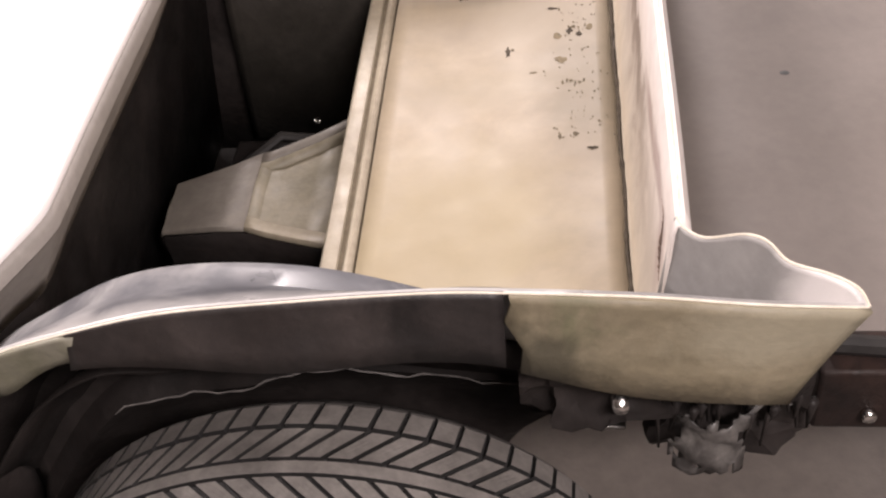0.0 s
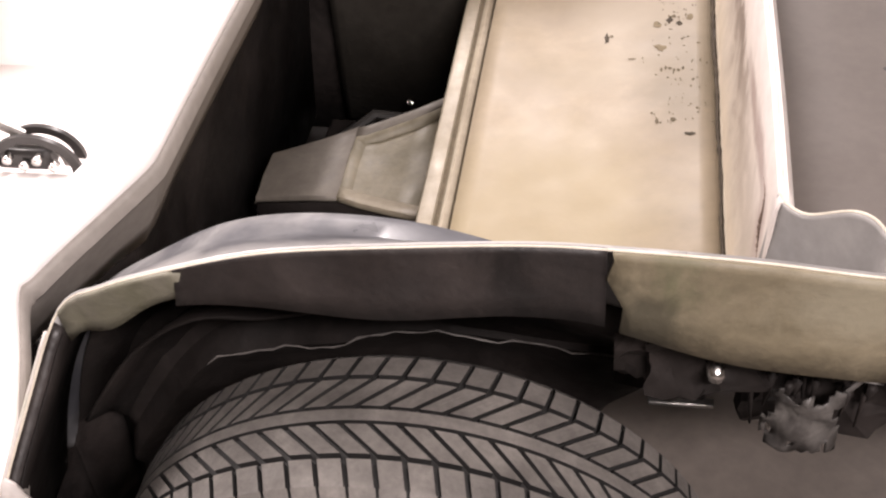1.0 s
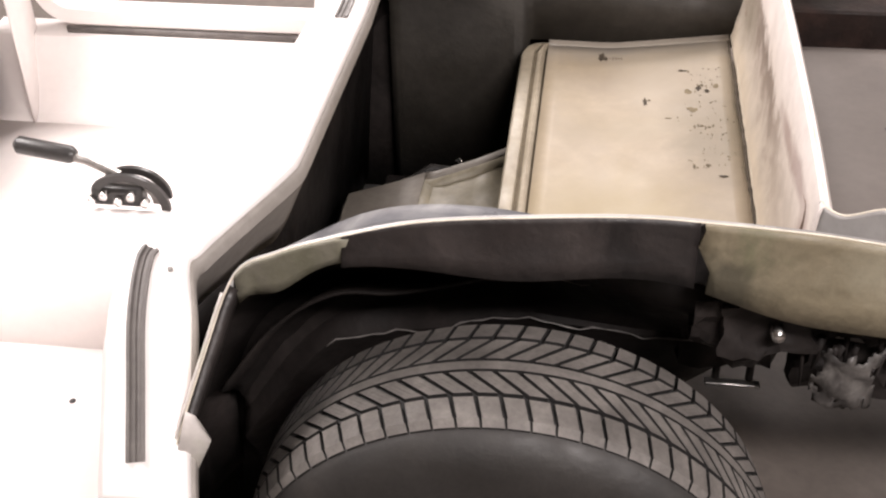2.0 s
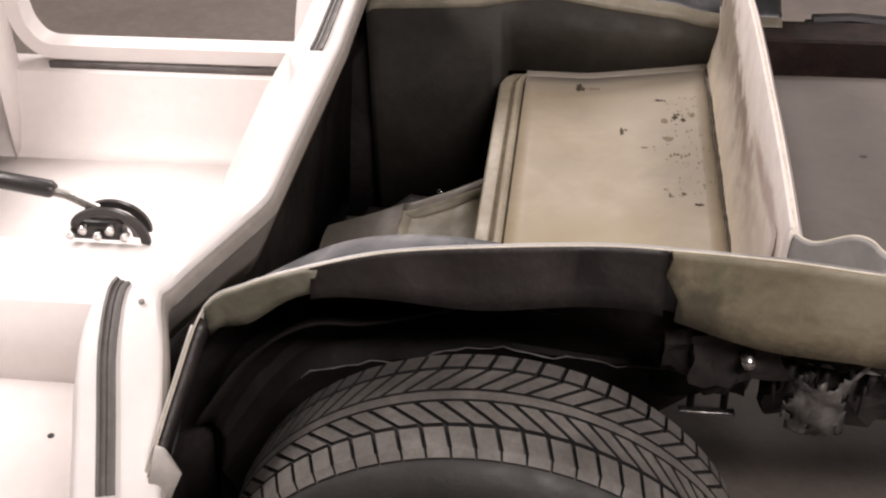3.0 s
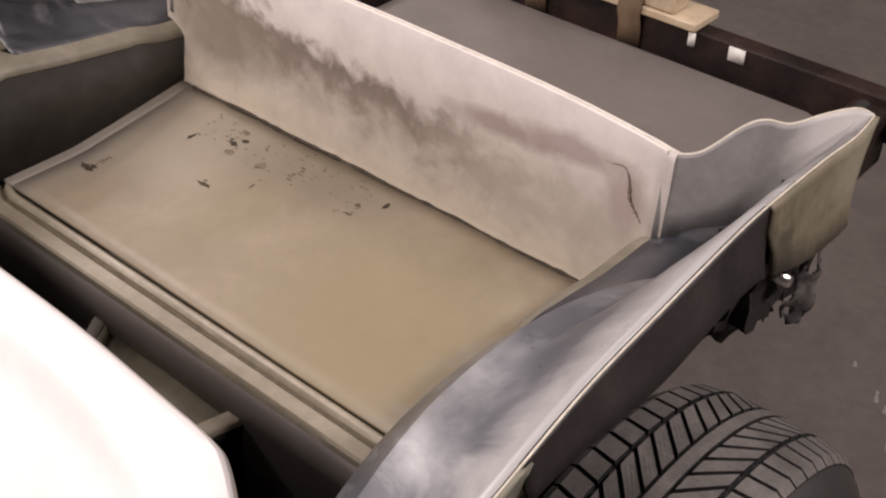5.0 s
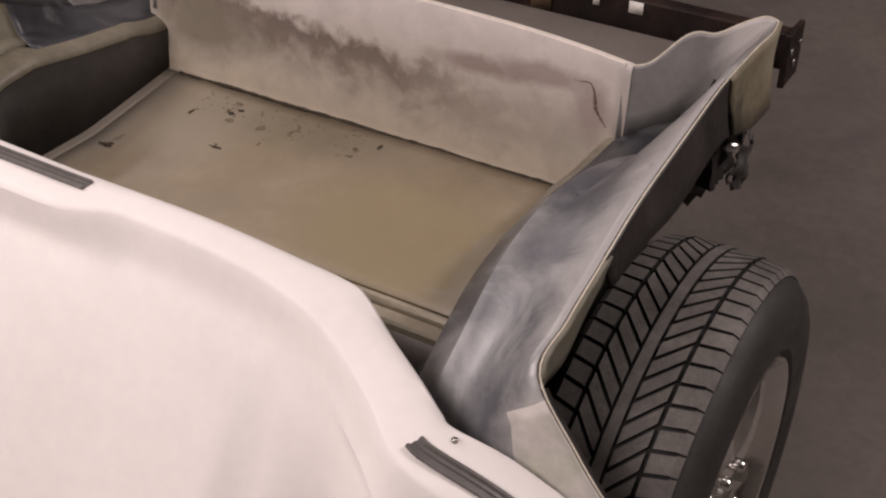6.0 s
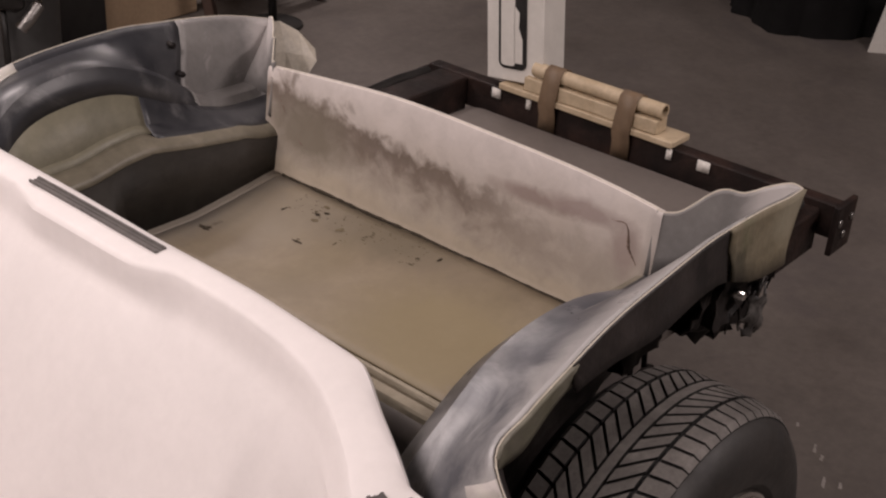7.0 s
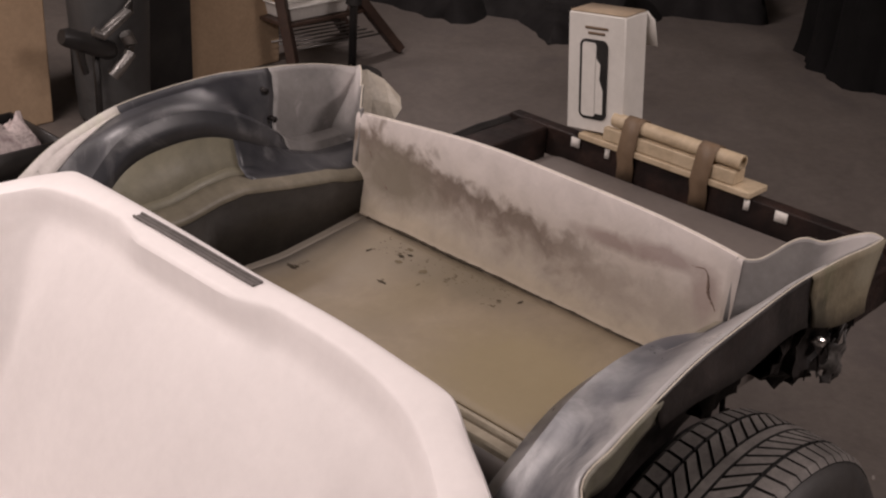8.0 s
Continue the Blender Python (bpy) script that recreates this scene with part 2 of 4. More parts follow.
M["ceiling"] = surface("ceiling_board", [(0.5, 0.48, 0.45), (0.56, 0.54, 0.5)], 1.5, 30, 0.15, (0.7, 0.9))
M["card"] = surface("brown_cardboard", [(0.43, 0.30, 0.19), (0.52, 0.37, 0.24)], 3.0, 60, 0.2, (0.7, 0.9), bump=0.1)
M["wood"] = surface("pale_pine", [(0.48, 0.37, 0.24), (0.60, 0.48, 0.33)], 9.0, 60, 0.3, (0.5, 0.7), bump=0.2)
M["tape"] = surface("brown_tape", [(0.15, 0.098, 0.058), (0.205, 0.138, 0.085)], 9.0, 60, 0.25, (0.5, 0.7), bump=0.1)
M["paper"] = surface("white_card", [(0.66, 0.63, 0.58), (0.74, 0.71, 0.66)], 6.0, 60, 0.1, (0.5, 0.7), bump=0.05)
M["cardlight"] = surface("worn_cardboard_edge", [(0.36, 0.27, 0.18), (0.44, 0.34, 0.24)], 6.0, 60, 0.2, (0.7, 0.9))
M["ladder"] = surface("dark_stained_wood", [(0.05, 0.028, 0.02), (0.085, 0.05, 0.036)], 9.0, 60, 0.3, (0.4, 0.7))
M["plastic"] = surface("white_plastic", [(0.68, 0.66, 0.62), (0.76, 0.74, 0.70)], 5.0, 60, 0.15, (0.3, 0.5))
M["film"] = surface("crumpled_film", [(0.022, 0.02, 0.019), (0.055, 0.05, 0.047), (0.15, 0.14, 0.13)], 26.0, 80, 0.3, (0.4, 0.6), bump=0.2)
M["rag"] = surface("pink_rag", [(0.10, 0.08, 0.075), (0.62, 0.53, 0.51), (0.30, 0.23, 0.23)], 20.0, 60, 0.3, (0.8, 0.95))
M["bag"] = surface("black_polythene", [(0.01, 0.009, 0.009), (0.02, 0.018, 0.018)], 5.0, 60, 0.2, (0.7, 0.9))
M["cloth"] = surface("dark_cloth", [(0.005, 0.0046, 0.0046), (0.009, 0.0082, 0.0082)], 6.0, 90, 0.3, (0.85, 0.95))
M["tank"] = surface("grey_painted_panel", [(0.143, 0.123, 0.110), (0.178, 0.154, 0.139)], 3.0, 60, 0.15, (0.45, 0.65), bump=0.04, stain=(0.12, 0.104, 0.095), stain_scale=4.0, stain_at=(0.55, 0.75))
M["inner"] = surface("olive_inner_laminate", [(0.16, 0.148, 0.105), (0.21, 0.193, 0.137), (0.26, 0.24, 0.177)], 5.0, 55, 0.25, (0.4, 0.65), bump=0.12)
M["bin"] = surface("dark_grey_bin", [(0.055, 0.055, 0.055), (0.085, 0.083, 0.08)], 3.0, 50, 0.2, (0.4, 0.6))

for key in ("cloth", "bag", "under", "dark", "rust", "tar", "smear", "faint", "crack"):
    M[key].node_tree.nodes["Principled BSDF"].inputs["Specular IOR Level"].default_value = 0.2


# ---- mesh helpers ----
def part(name, bm, material, parent=None, label="", smooth=True, thick=0.0, bevel=0.0):
    me = bpy.data.meshes.new(name)
    bmesh.ops.recalc_face_normals(bm, faces=bm.faces)
    for e in bm.edges:
        e.smooth = not (len(e.link_faces) == 2 and e.calc_face_angle(0) > radians(33))
    bm.to_mesh(me)
    bm.free()
    me.materials.append(M[material] if isinstance(material, str) else material)
    for p in me.polygons:
        p.use_smooth = smooth
    ob = new(name, me)
    if parent:
        ob.parent = parent
    if label:
        ob["label"] = label
    if thick:
        s = ob.modifiers.new("thickness", "SOLIDIFY")
        s.thickness, s.offset = thick, 0
    if bevel:
        b = ob.modifiers.new("edge", "BEVEL")
        b.width, b.segments, b.limit_method, b.angle_limit = bevel, 2, "ANGLE", radians(40)
    return ob


def thing(name, label, category, at=None, group="", kind=""):
    ob = new(name)
    ob.empty_display_size = 0.1
    if at is not None:
        ob.matrix_world = at
    return tagged(ob, label, category, group, kind)


def smooth_line(keys, n):
    """n rows along a Catmull-Rom curve through rows of numbers."""
    k = np.array(keys, float)
    out = []
    for i in range(n):
        u = i / (n - 1) * (len(k) - 1)
        j = min(int(u), len(k) - 2)
        f = u - j
        p0, p1, p2, p3 = k[max(j - 1, 0)], k[j], k[j + 1], k[min(j + 2, len(k) - 1)]
        out.append(0.5 * (2 * p1 + (p2 - p0) * f + (2 * p0 - 5 * p1 + 4 * p2 - p3) * f ** 2 + (3 * p1 - p0 - 3 * p2 + p3) * f ** 3))
    return np.array(out)


def loft(rings, closed=False, caps=False):
    """A bmesh of quads between rings of points; closed rings may be capped."""
    bm = bmesh.new()
    vs = [[bm.verts.new(p) for p in ring] for ring in rings]
    for a, b in zip(vs, vs[1:]):
        n = len(a)
        for i in range(n if closed else n - 1):
            bm.faces.new((a[i], a[(i + 1) % n], b[(i + 1) % n], b[i]))
    if caps:
        bm.faces.new(vs[0])
        bm.faces.new(vs[-1])
    return bm


def box(bm, x0, x1, y0, y1, z0, z1, m=Matrix()):
    vs = [bm.verts.new(m @ Vector((x, y, z))) for x in (x0, x1) for y in (y0, y1) for z in (z0, z1)]
    for f in ((0, 1, 3, 2), (4, 6, 7, 5), (0, 4, 5, 1), (2, 3, 7, 6), (0, 2, 6, 4), (1, 5, 7, 3)):
        bm.faces.new([vs[i] for i in f])
    return bm


def boxed(*a, **k):
    return box(bmesh.new(), *a, **k)


def tube(bm, pts, r, n=10, caps=True):
    """A round bar along points."""
    pts = [Vector(p) for p in pts]
    rings = []
    for i, p in enumerate(pts):
        d = (pts[min(i + 1, len(pts) - 1)] - pts[max(i - 1, 0)]).normalized()
        s = d.cross(Vector((0, 0, 1)) if abs(d.z) < 0.9 else Vector((1, 0, 0))).normalized()
        t = d.cross(s)
        rr = r[i] if isinstance(r, (list, tuple)) else r
        rings.append([bm.verts.new(p + rr * (math.cos(a) * s + math.sin(a) * t)) for a in [2 * math.pi * j / n for j in range(n)]])
    for a, b in zip(rings, rings[1:]):
        for j in range(n):
            bm.faces.new((a[j], a[(j + 1) % n], b[(j + 1) % n], b[j]))
    if caps:
        bm.faces.new(rings[0])
        bm.faces.new(rings[-1])
    return bm


def revolve(profile, n=64, centre=(0, 0, 0)):
    """Turn (radius, y) pairs about the y axis through centre."""
    cx, cy, cz = centre
    rings = [[(cx + r * math.cos(2 * math.pi * i / n), cy + y, cz + r * math.sin(2 * math.pi * i / n)) for i in range(n)] for r, y in profile]
    return loft(rings, closed=True)


# ---- the room ----
FLOOR = -0.018

def setting(name, bm, material, label=""):
    return tagged(part(name, bm, material, smooth=False), label, kind="structure")


setting("floor", boxed(-5, 7, -5, 6, -0.12, FLOOR), "concrete", "stained brown-grey concrete garage floor")
setting("wall_north", boxed(-5.2, 7.2, 6, 6.2, 0, 2.8), "wall", "plain painted garage wall")
setting("wall_south", boxed(-5.2, 7.2, -5.2, -5, 0, 2.8), "wall", "plain painted garage wall")
setting("wall_east", boxed(7, 7.2, -5, 6, 0, 2.8), "wall", "plain painted garage wall")
setting("wall_west", boxed(-5.2, -5, -5, 6, 0, 2.8), "wall", "plain painted garage wall")
setting("ceiling", boxed(-5.2, 7.2, -5.2, 6.2, 2.8, 2.9), "ceiling", "plain board garage ceiling")

# ---- the car ----
car = thing("unfinished_roadster", "unfinished fibreglass roadster body on its chassis, panels off", "car")

# curves of the rear quarter: wheel arch lip, top crease of the inner hump
LIP = [(-0.393, -0.795, 0.43), (-0.362, -0.782, 0.55), (-0.338, -0.702, 0.635), (-0.313, -0.640, 0.700), (-0.262, -0.643, 0.736), (-0.2, -0.646, 0.763),
       (-0.103, -0.647, 0.793), (0.012, -0.646, 0.807), (0.126, -0.642, 0.813), (0.2, -0.638, 0.809), (0.31, -0.634, 0.80), (0.40, -0.630, 0.787), (0.49, -0.614, 0.767)]
HUMP = [(-0.44, -0.545, 0.36), (-0.41, -0.54, 0.47), (-0.374, -0.535, 0.56), (-0.331, -0.53, 0.622), (-0.256, -0.53, 0.675), (-0.18, -0.53, 0.717),
        (-0.098, -0.53, 0.734), (0.0, -0.53, 0.730), (0.09, -0.532, 0.708), (0.17, -0.54, 0.682), (0.27, -0.56, 0.648), (0.37, -0.572, 0.636), (0.45, -0.58, 0.634)]
# the other quarter sits lower at its lip and is fuller at its crest
FAR_HUMP = [0.351, 0.461, 0.55, 0.612, 0.668, 0.742, 0.766, 0.765, 0.733, 0.688, 0.625, 0.61, 0.608]
N = 73
near_lip, near_hump = smooth_line(LIP, N), smooth_line(HUMP, N)
far_lip = near_lip + np.outer(np.clip((near_lip[:, 2] - 0.43) / 0.3, 0, 1), (0, 0, -0.037))
far_hump = smooth_line([(x, y, z) for (x, y, _), z in zip(HUMP, FAR_HUMP)], N)
DROP = smooth_line([(0.05,), (0.055,), (0.06,), (0.038,), (0.050,), (0.036,), (0.055,), (0.072,), (0.074,), (0.079,), (0.108,), (0.112,), (0.104,)], N)[:, 0]


def lip_at(x, s):
    """Height of the lip over x on side s, and the drop of its flange."""
    lip = near_lip if s > 0 else far_lip
    return float(np.interp(x, lip[18:, 0], lip[18:, 2])), float(np.interp(x, lip[18:, 0], DROP[18:]))


def flange(name, x0, x1, mat, s, text, out=0.003, ragged=0.0, fold=-0.010):
    """A length of the flange that hangs from the lip, with torn ends."""
    rr = []
    n = max(6, int((x1 - x0) / 0.012))
    for i in range(n + 1):
        row = []
        for k in (0.0, 0.1, 0.35, 0.7, 1.0):
            x = x0 + (x1 - x0) * i / n
            if i == (n if x0 < 0 else 0):
                x += ragged * (math.sin(31 * k + 5 * i) * 0.6 + (k - 0.5) * 0.8)
            z, d = lip_at(x, s)
            y = float(np.interp(x, near_lip[18:, 0], near_lip[18:, 1]))
            slope = 0.055 * max(0.0, x - 0.40) / 0.09
            wave = 0.0035 * math.sin(23 * x + 2) * k
            row.append((x - slope * k, s * (y - out + (fold * k if fold > 0 else fold * k * k)), z + 0.001 - (d + wave) * k))
        rr.append(row)
    return part(name, loft(rr), mat, car, text, thick=0.005)


def quarter(s):
    """One rear quarter: hump, ledge and well wall. s = 1 for the side with y below zero, -1 for the other."""
    lip, hump = (near_lip, near_hump) if s > 0 else (far_lip, far_hump)
    rings = []
    for l, h in zip(lip, hump):
        z_ledge = min(float(np.interp(h[0], (-0.33, -0.1, -0.03, 0.03, 0.13, 0.24, 0.36), (0.60, 0.61, 0.626, 0.632, 0.615, 0.60, 0.597))), h[2] - 0.03)
        if s > 0:
            z_ledge = min(z_ledge, float(np.interp(h[0], (-0.10, 0.12), (0.49, 0.61))))
        x = h[0]
        tuck = 0.034 * float(np.interp(x, (0.08, 0.16), (1, 0))) if s > 0 else 0.0
        foot = 0.47 if x > -0.06 else 0.14
        dip = 0.008 * max(0.0, min(1.0, (h[2] - 0.55) / 0.1)) * max(0.0, min(1.0, (0.22 - x) / 0.1))
        ring = [l, l + (0, 0.012, -0.012), l * 0.6 + h * 0.4 + (0, 0, -dip), h + (0, -0.03, 0.002), h + (0, -0.008, 0.0), h + (0, 0.004, -0.004), h + (0, 0.014, -0.02),
                h + (0, 0.026 + 0.5 * tuck, -0.05 * min(1, (h[2] - z_ledge) / 0.1)), np.array((x, -0.487 + tuck, z_ledge + 0.017)), np.array((x, -0.468 + 0.7 * tuck, z_ledge + 0.006)), np.array((x, -0.448 + 0.3 * tuck, z_ledge + 0.001)),
                np.array((x, -0.433, z_ledge - 0.006)), np.array((x, -0.424, z_ledge - 0.017)), np.array((x, -0.418, foot))]
        rings.append([(p[0], s * p[1], p[2]) for p in ring])
    cut = next(k for k, h in enumerate(hump) if h[0] > 0.205)
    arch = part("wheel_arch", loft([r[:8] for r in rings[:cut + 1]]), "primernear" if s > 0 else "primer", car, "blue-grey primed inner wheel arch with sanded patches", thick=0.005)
    # added black sheet so the arch stays dark from below
    front = [[(p[0] + 0.007, p[1] + 0.006 * s, p[2] - 0.010) for p in r[:4]] for r, l in zip(rings, lip) if l[0] < -0.12]
    part("arch_dark_sheet", loft(front), "under", arch, "added black sheet that darkens the arch underside", thick=0.002)
    part("tail_side", loft([r[:8] for r in rings[cut:]]), "primerlight", car, "light grey primed side of the tail", thick=0.005)
    body = [r for r, h in zip(rings, hump) if h[0] > -0.33]
    shelf = body if s < 0 else [r for r, h in zip(rings, hump) if h[0] > -0.10]
    fore = [r for r, h in zip(rings, hump) if (-0.33 if s < 0 else -0.10) < h[0] < 0.06]
    aft = [r for r, h in zip(rings, hump) if h[0] > 0.06]
    part("arch_inside", loft([r[7:10] for r in fore] + [aft[0][7:10]]), "inner", car, "bare olive inside of the arch", thick=0.005)
    part("arch_inside", loft([r[7:11] for r in aft]), "primer", car, thick=0.005)
    part("arch_ledge", loft([(r[9:13] if r[9][0] < 0.06 else [r[10], r[10], r[11], r[12]]) for r in shelf]), "ledge", car, "bare tan fibreglass ledge beside the tray", thick=0.005)
    # black liner that closes the wheel housing
    rr = [[(h[0], s * -0.522, h[2] - 0.03), (h[0], s * -0.496, min(h[2] - 0.085, 0.60)), (h[0], s * -0.455, min(h[2] - 0.12, 0.57)), (h[0], s * -0.44, max(0.3, float(np.interp(h[0], (0.05, 0.2), (0.3, 0.45))))), (h[0], s * -0.44, float(np.interp(h[0], (0.05, 0.2), (0.1, 0.43))))] for h in hump if h[0] < 0.24]
    part("housing_liner", loft(rr), "under", car, "black wheel housing liner", thick=0.004)
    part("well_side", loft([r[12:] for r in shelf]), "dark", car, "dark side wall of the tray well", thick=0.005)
    flange("front_flange", -0.313, -0.180, "palegreen", s, "pale green repaired flange", 0.006, 0.012, 0.005)
    flange("arch_flange", -0.185, 0.191, "flange", s, "dark brown laminate flange")
    flange("tail_flange", 0.201, 0.492, "olive", s, "olive bare fibreglass flange", 0.006, 0.014)
    # cut edge; the light it catches is put into its pale colour
    part("lip_edge", tube(bmesh.new(), [(l[0], s * (l[1] - 0.003), l[2] + 0.001) for l in lip], 0.0012, 6), "cutedge", arch, "cut fibreglass edge, the light on it in the pale colour")
    # repaired front length of the lip, seen from inside
    rr = []
    for k, (r, l) in enumerate(zip(rings, lip)):
        if l[2] < 0.69:
            w = 0.66 + 0.09 * math.sin(0.9 * k) * math.sin(0.7 * k + 1) + 0.30 * min(1.0, (0.69 - l[2]) / 0.10)
            a, b, c = (Vector(r[q]) for q in (0, 1, 2))
            rr.append([tuple(p + Vector((-0.003, 0, 0.003))) for p in (a, b, b.lerp(c, 0.5 * w), b.lerp(c, w))])
    part("front_repair", loft(rr), "filler", arch, "pale sanded filler down the arch front", thick=0.003)
    if s < 0:
        rr = []
        for r, l in zip(rings, lip):
            if -0.36 < l[0] < -0.10:
                a, b, c = (Vector(q) for q in r[:3])
                w = 0.95 * min(1.0, (-0.09 - l[0]) / 0.14) + 0.06 * math.sin(60 * l[0])
                rr.append([tuple(p + Vector((0, 0, 0.004))) for p in (a, b, b.lerp(c, 0.5 * w), b.lerp(c, w))])
        part("lip_repair", loft(rr), "filler", arch, "pale sanded filler on the lip", thick=0.003)
        for z in (0.738, 0.685):
            part("drilled_hole", tube(bmesh.new(), [(0.215, 0.617 - (0.76 - z) * 0.5, z), (0.215, 0.600 - (0.76 - z) * 0.5, z)], 0.006, 10), "under", arch)
        rr = [[(0.462, 0.61, 0.727), (0.455, 0.598, 0.67), (0.46, 0.598, 0.60)], [(0.515, 0.612, 0.722), (0.51, 0.586, 0.66), (0.505, 0.585, 0.59)], [(0.555, 0.595, 0.695), (0.545, 0.568, 0.65), (0.525, 0.567, 0.60)],
              [(0.582, 0.57, 0.655), (0.57, 0.552, 0.635), (0.55, 0.551, 0.615)]]
        part("torn_tail_end", loft(rr), "cutedge", car, "pale torn end of the tail flange", smooth=False, thick=0.005)
    # front edge of the arch with its outward flap
    rr = []
    for l in lip:
        if l[2] < 0.70 and l[0] < -0.31:
            w = 0.006
            rr.append([(l[0], s * (l[1] - 0.002), l[2]), (l[0] + 0.004, s * (l[1] - w * 0.4), l[2] - 0.003), (l[0] + 0.010, s * (l[1] - w * 0.6), l[2] - 0.006)])
    part("arch_edge", loft(rr), "flange", car, thick=0.003)
    rr = [[(-0.347, s * -0.765, 0.602), (-0.336, s * -0.768, 0.600), (-0.330, s * -0.770, 0.592)], [(-0.353, s * -0.778, 0.575), (-0.338, s * -0.775, 0.572), (-0.322, s * -0.768, 0.566)],
          [(-0.364, s * -0.785, 0.53), (-0.355, s * -0.786, 0.522), (-0.345, s * -0.785, 0.516)]]
    part("arch_flap", loft(rr), "filler", car, "pale filler flap at the front of the arch", thick=0.005)
    # dark splash panel behind the wheel: a torn upper edge over a lower moulded step
    if s > 0:
        upper = smooth_line([(-0.38, -0.50, 0.38), (-0.30, -0.485, 0.495), (-0.22, -0.475, 0.556), (-0.147, -0.476, 0.564), (-0.073, -0.482, 0.584), (0.0, -0.497, 0.610), (0.073, -0.532, 0.638), (0.147, -0.545, 0.622), (0.22, -0.555, 0.613), (0.32, -0.56, 0.60)], 46)
        step = smooth_line([(-0.38, -0.51, 0.30), (-0.30, -0.505, 0.42), (-0.24, -0.50, 0.484), (-0.16, -0.492, 0.503), (-0.09, -0.496, 0.520), (-0.02, -0.488, 0.537), (0.06, -0.480, 0.525), (0.14, -0.486, 0.521), (0.22, -0.503, 0.533), (0.32, -0.515, 0.543)], 46)
        rr = []
        for (x, yu, zu), (xl, yl, zl) in zip(upper, step):
            fray = 0.003 * math.sin(70 * x) + 0.002 * math.sin(151 * x)
            low = float(np.interp(x, (0.05, 0.2, 0.27), (0.12, 0.40, 0.46)))
            rr.append([(x, s * min(yu - 0.03, -0.575), zu + 0.07), (x, s * (yu - 0.026), zu + 0.032), (x, s * (yu - 0.008), zu + 0.010), (x, s * (yu - 0.002), zu + fray), (x, s * (yu + 0.008), zu - 0.012 + fray), (0.5 * (x + xl), s * (0.5 * (yu + yl) + 0.016), 0.45 * zu + 0.55 * zl),
                       (xl, s * (yl + 0.004), zl + 0.010), (xl, s * yl, zl + 0.003), (xl, s * (yl + 0.003), zl - 0.006), (xl, s * (yl + 0.03), zl - 0.05), (xl, s * -0.45, max(zl - 0.14, low)), (xl, s * -0.447, low)])
        splash = part("splash_panel", loft(rr), "under", car, "black splash panel behind the wheel", thick=0.004)
        # pale tubes put the highlights of torn edge and step into colour
        for name, line, k0, k1, text in (("frayed_highlight", upper, 10, 42, "frayed edge of the torn panel, its highlight in the pale colour"), ("seam_highlight", step, 9, 44, "thin seam, its highlight in the pale colour")):
            pts = line[k0:k1]
            part(name, tube(bmesh.new(), [(x, s * (y - 0.004 - 0.002 * math.sin(37 * x)), z + 0.003 + 0.003 * math.sin(70 * x) + 0.002 * math.sin(151 * x)) for x, y, z in pts], [0.0005 + 0.0013 * abs(math.sin(k * 1.7)) * (0.35 + 0.65 * abs(math.sin(k * 0.37))) for k in range(len(pts))], 5), "strip", splash, text)
    # closing panel of the tail
    plan = smooth_line([(0.350, -0.445, 0.7145), (0.356, -0.458, 0.712), (0.374, -0.477, 0.716), (0.404, -0.506, 0.747), (0.422, -0.523, 0.754), (0.438, -0.546, 0.751), (0.465, -0.574, 0.764), (0.484, -0.599, 0.772), (0.491, -0.616, 0.767)], 41)
    if s < 0:
        plan = plan - np.outer(np.clip((-0.445 - plan[:, 1]) / 0.1, 0, 1), (0, 0, 0.034))
    rr = [[(x - (0.012 + 0.085 * min(1.0, max(0.0, (-0.54 - y) / 0.075))) * k, s * y, z - (z - 0.60) * k) for k in (0, 0.04, 0.3, 0.65, 1)] for x, y, z in plan]
    tail = part("tail_panel", loft(rr), "primerlight", car, "grey-primed closing panel of the tail", thick=0.005)
    part("tail_edge", tube(bmesh.new(), [(x, s * y, z + 0.001) for x, y, z in plan], 0.0015, 6), "cutedge", tail)


quarter(1)
quarter(-1)

# tray: floor, front ribs, rear wall
def tray_z(x, y):
    return 0.466 + 0.028 * max(0.0, x - 0.1) / 0.22 + 0.0015 * math.sin(7 * y + 9 * x)


rr = []
for x in np.linspace(-0.0135, 0.319, 14):
    rr.append([(x, y, tray_z(x, y)) for y in np.linspace(-0.42, 0.395, 24)] + [(x, 0.407, tray_z(x, 0.395)), (x, 0.416, tray_z(x, 0.395) + 0.001), (x, 0.424, tray_z(x, 0.395) + 0.003)])
tray = part("tray_floor", loft([r[:24] for r in rr]), "resin", car, "tan fibreglass tray floor with dark specks", thick=0.006)
part("tray_fillet", loft([r[23:] for r in rr]), "resin", tray, "tan fillet along the tray side", thick=0.006)
for x0, x1, z in ((-0.062, -0.037, 0.463), (-0.0315, -0.0175, 0.468)):
    rr = [[(x0, y, 0.43), (x0, y, z - 0.004 + 0.001 * math.sin(9 * y)), (x0 + 0.003, y, z), ((x0 + x1) / 2, y, z + 0.0015), (x1 - 0.003, y, z), (x1, y, z - 0.004), (x1, y, 0.43)] for y in np.linspace(-0.40, 0.44, 43)]
    rr = [[(x + 0.05 * max(0.0, (y - 0.375) / 0.07) ** 2, y, z - 0.012 * max(0.0, (y - 0.40) / 0.04) ** 2) for x, y, z in r] for r in rr]
    part("tray_rib", loft(rr), "rail", car, "pale fibreglass rib along the tray front")
rr = [[(x + 0.05 * max(0.0, (y - 0.385) / 0.06) ** 2, y, z) for x, z in ((-0.061, 0.448), (-0.064, 0.40), (-0.06, 0.32), (-0.05, 0.2))] for y in np.linspace(-0.4, 0.443, 40)]
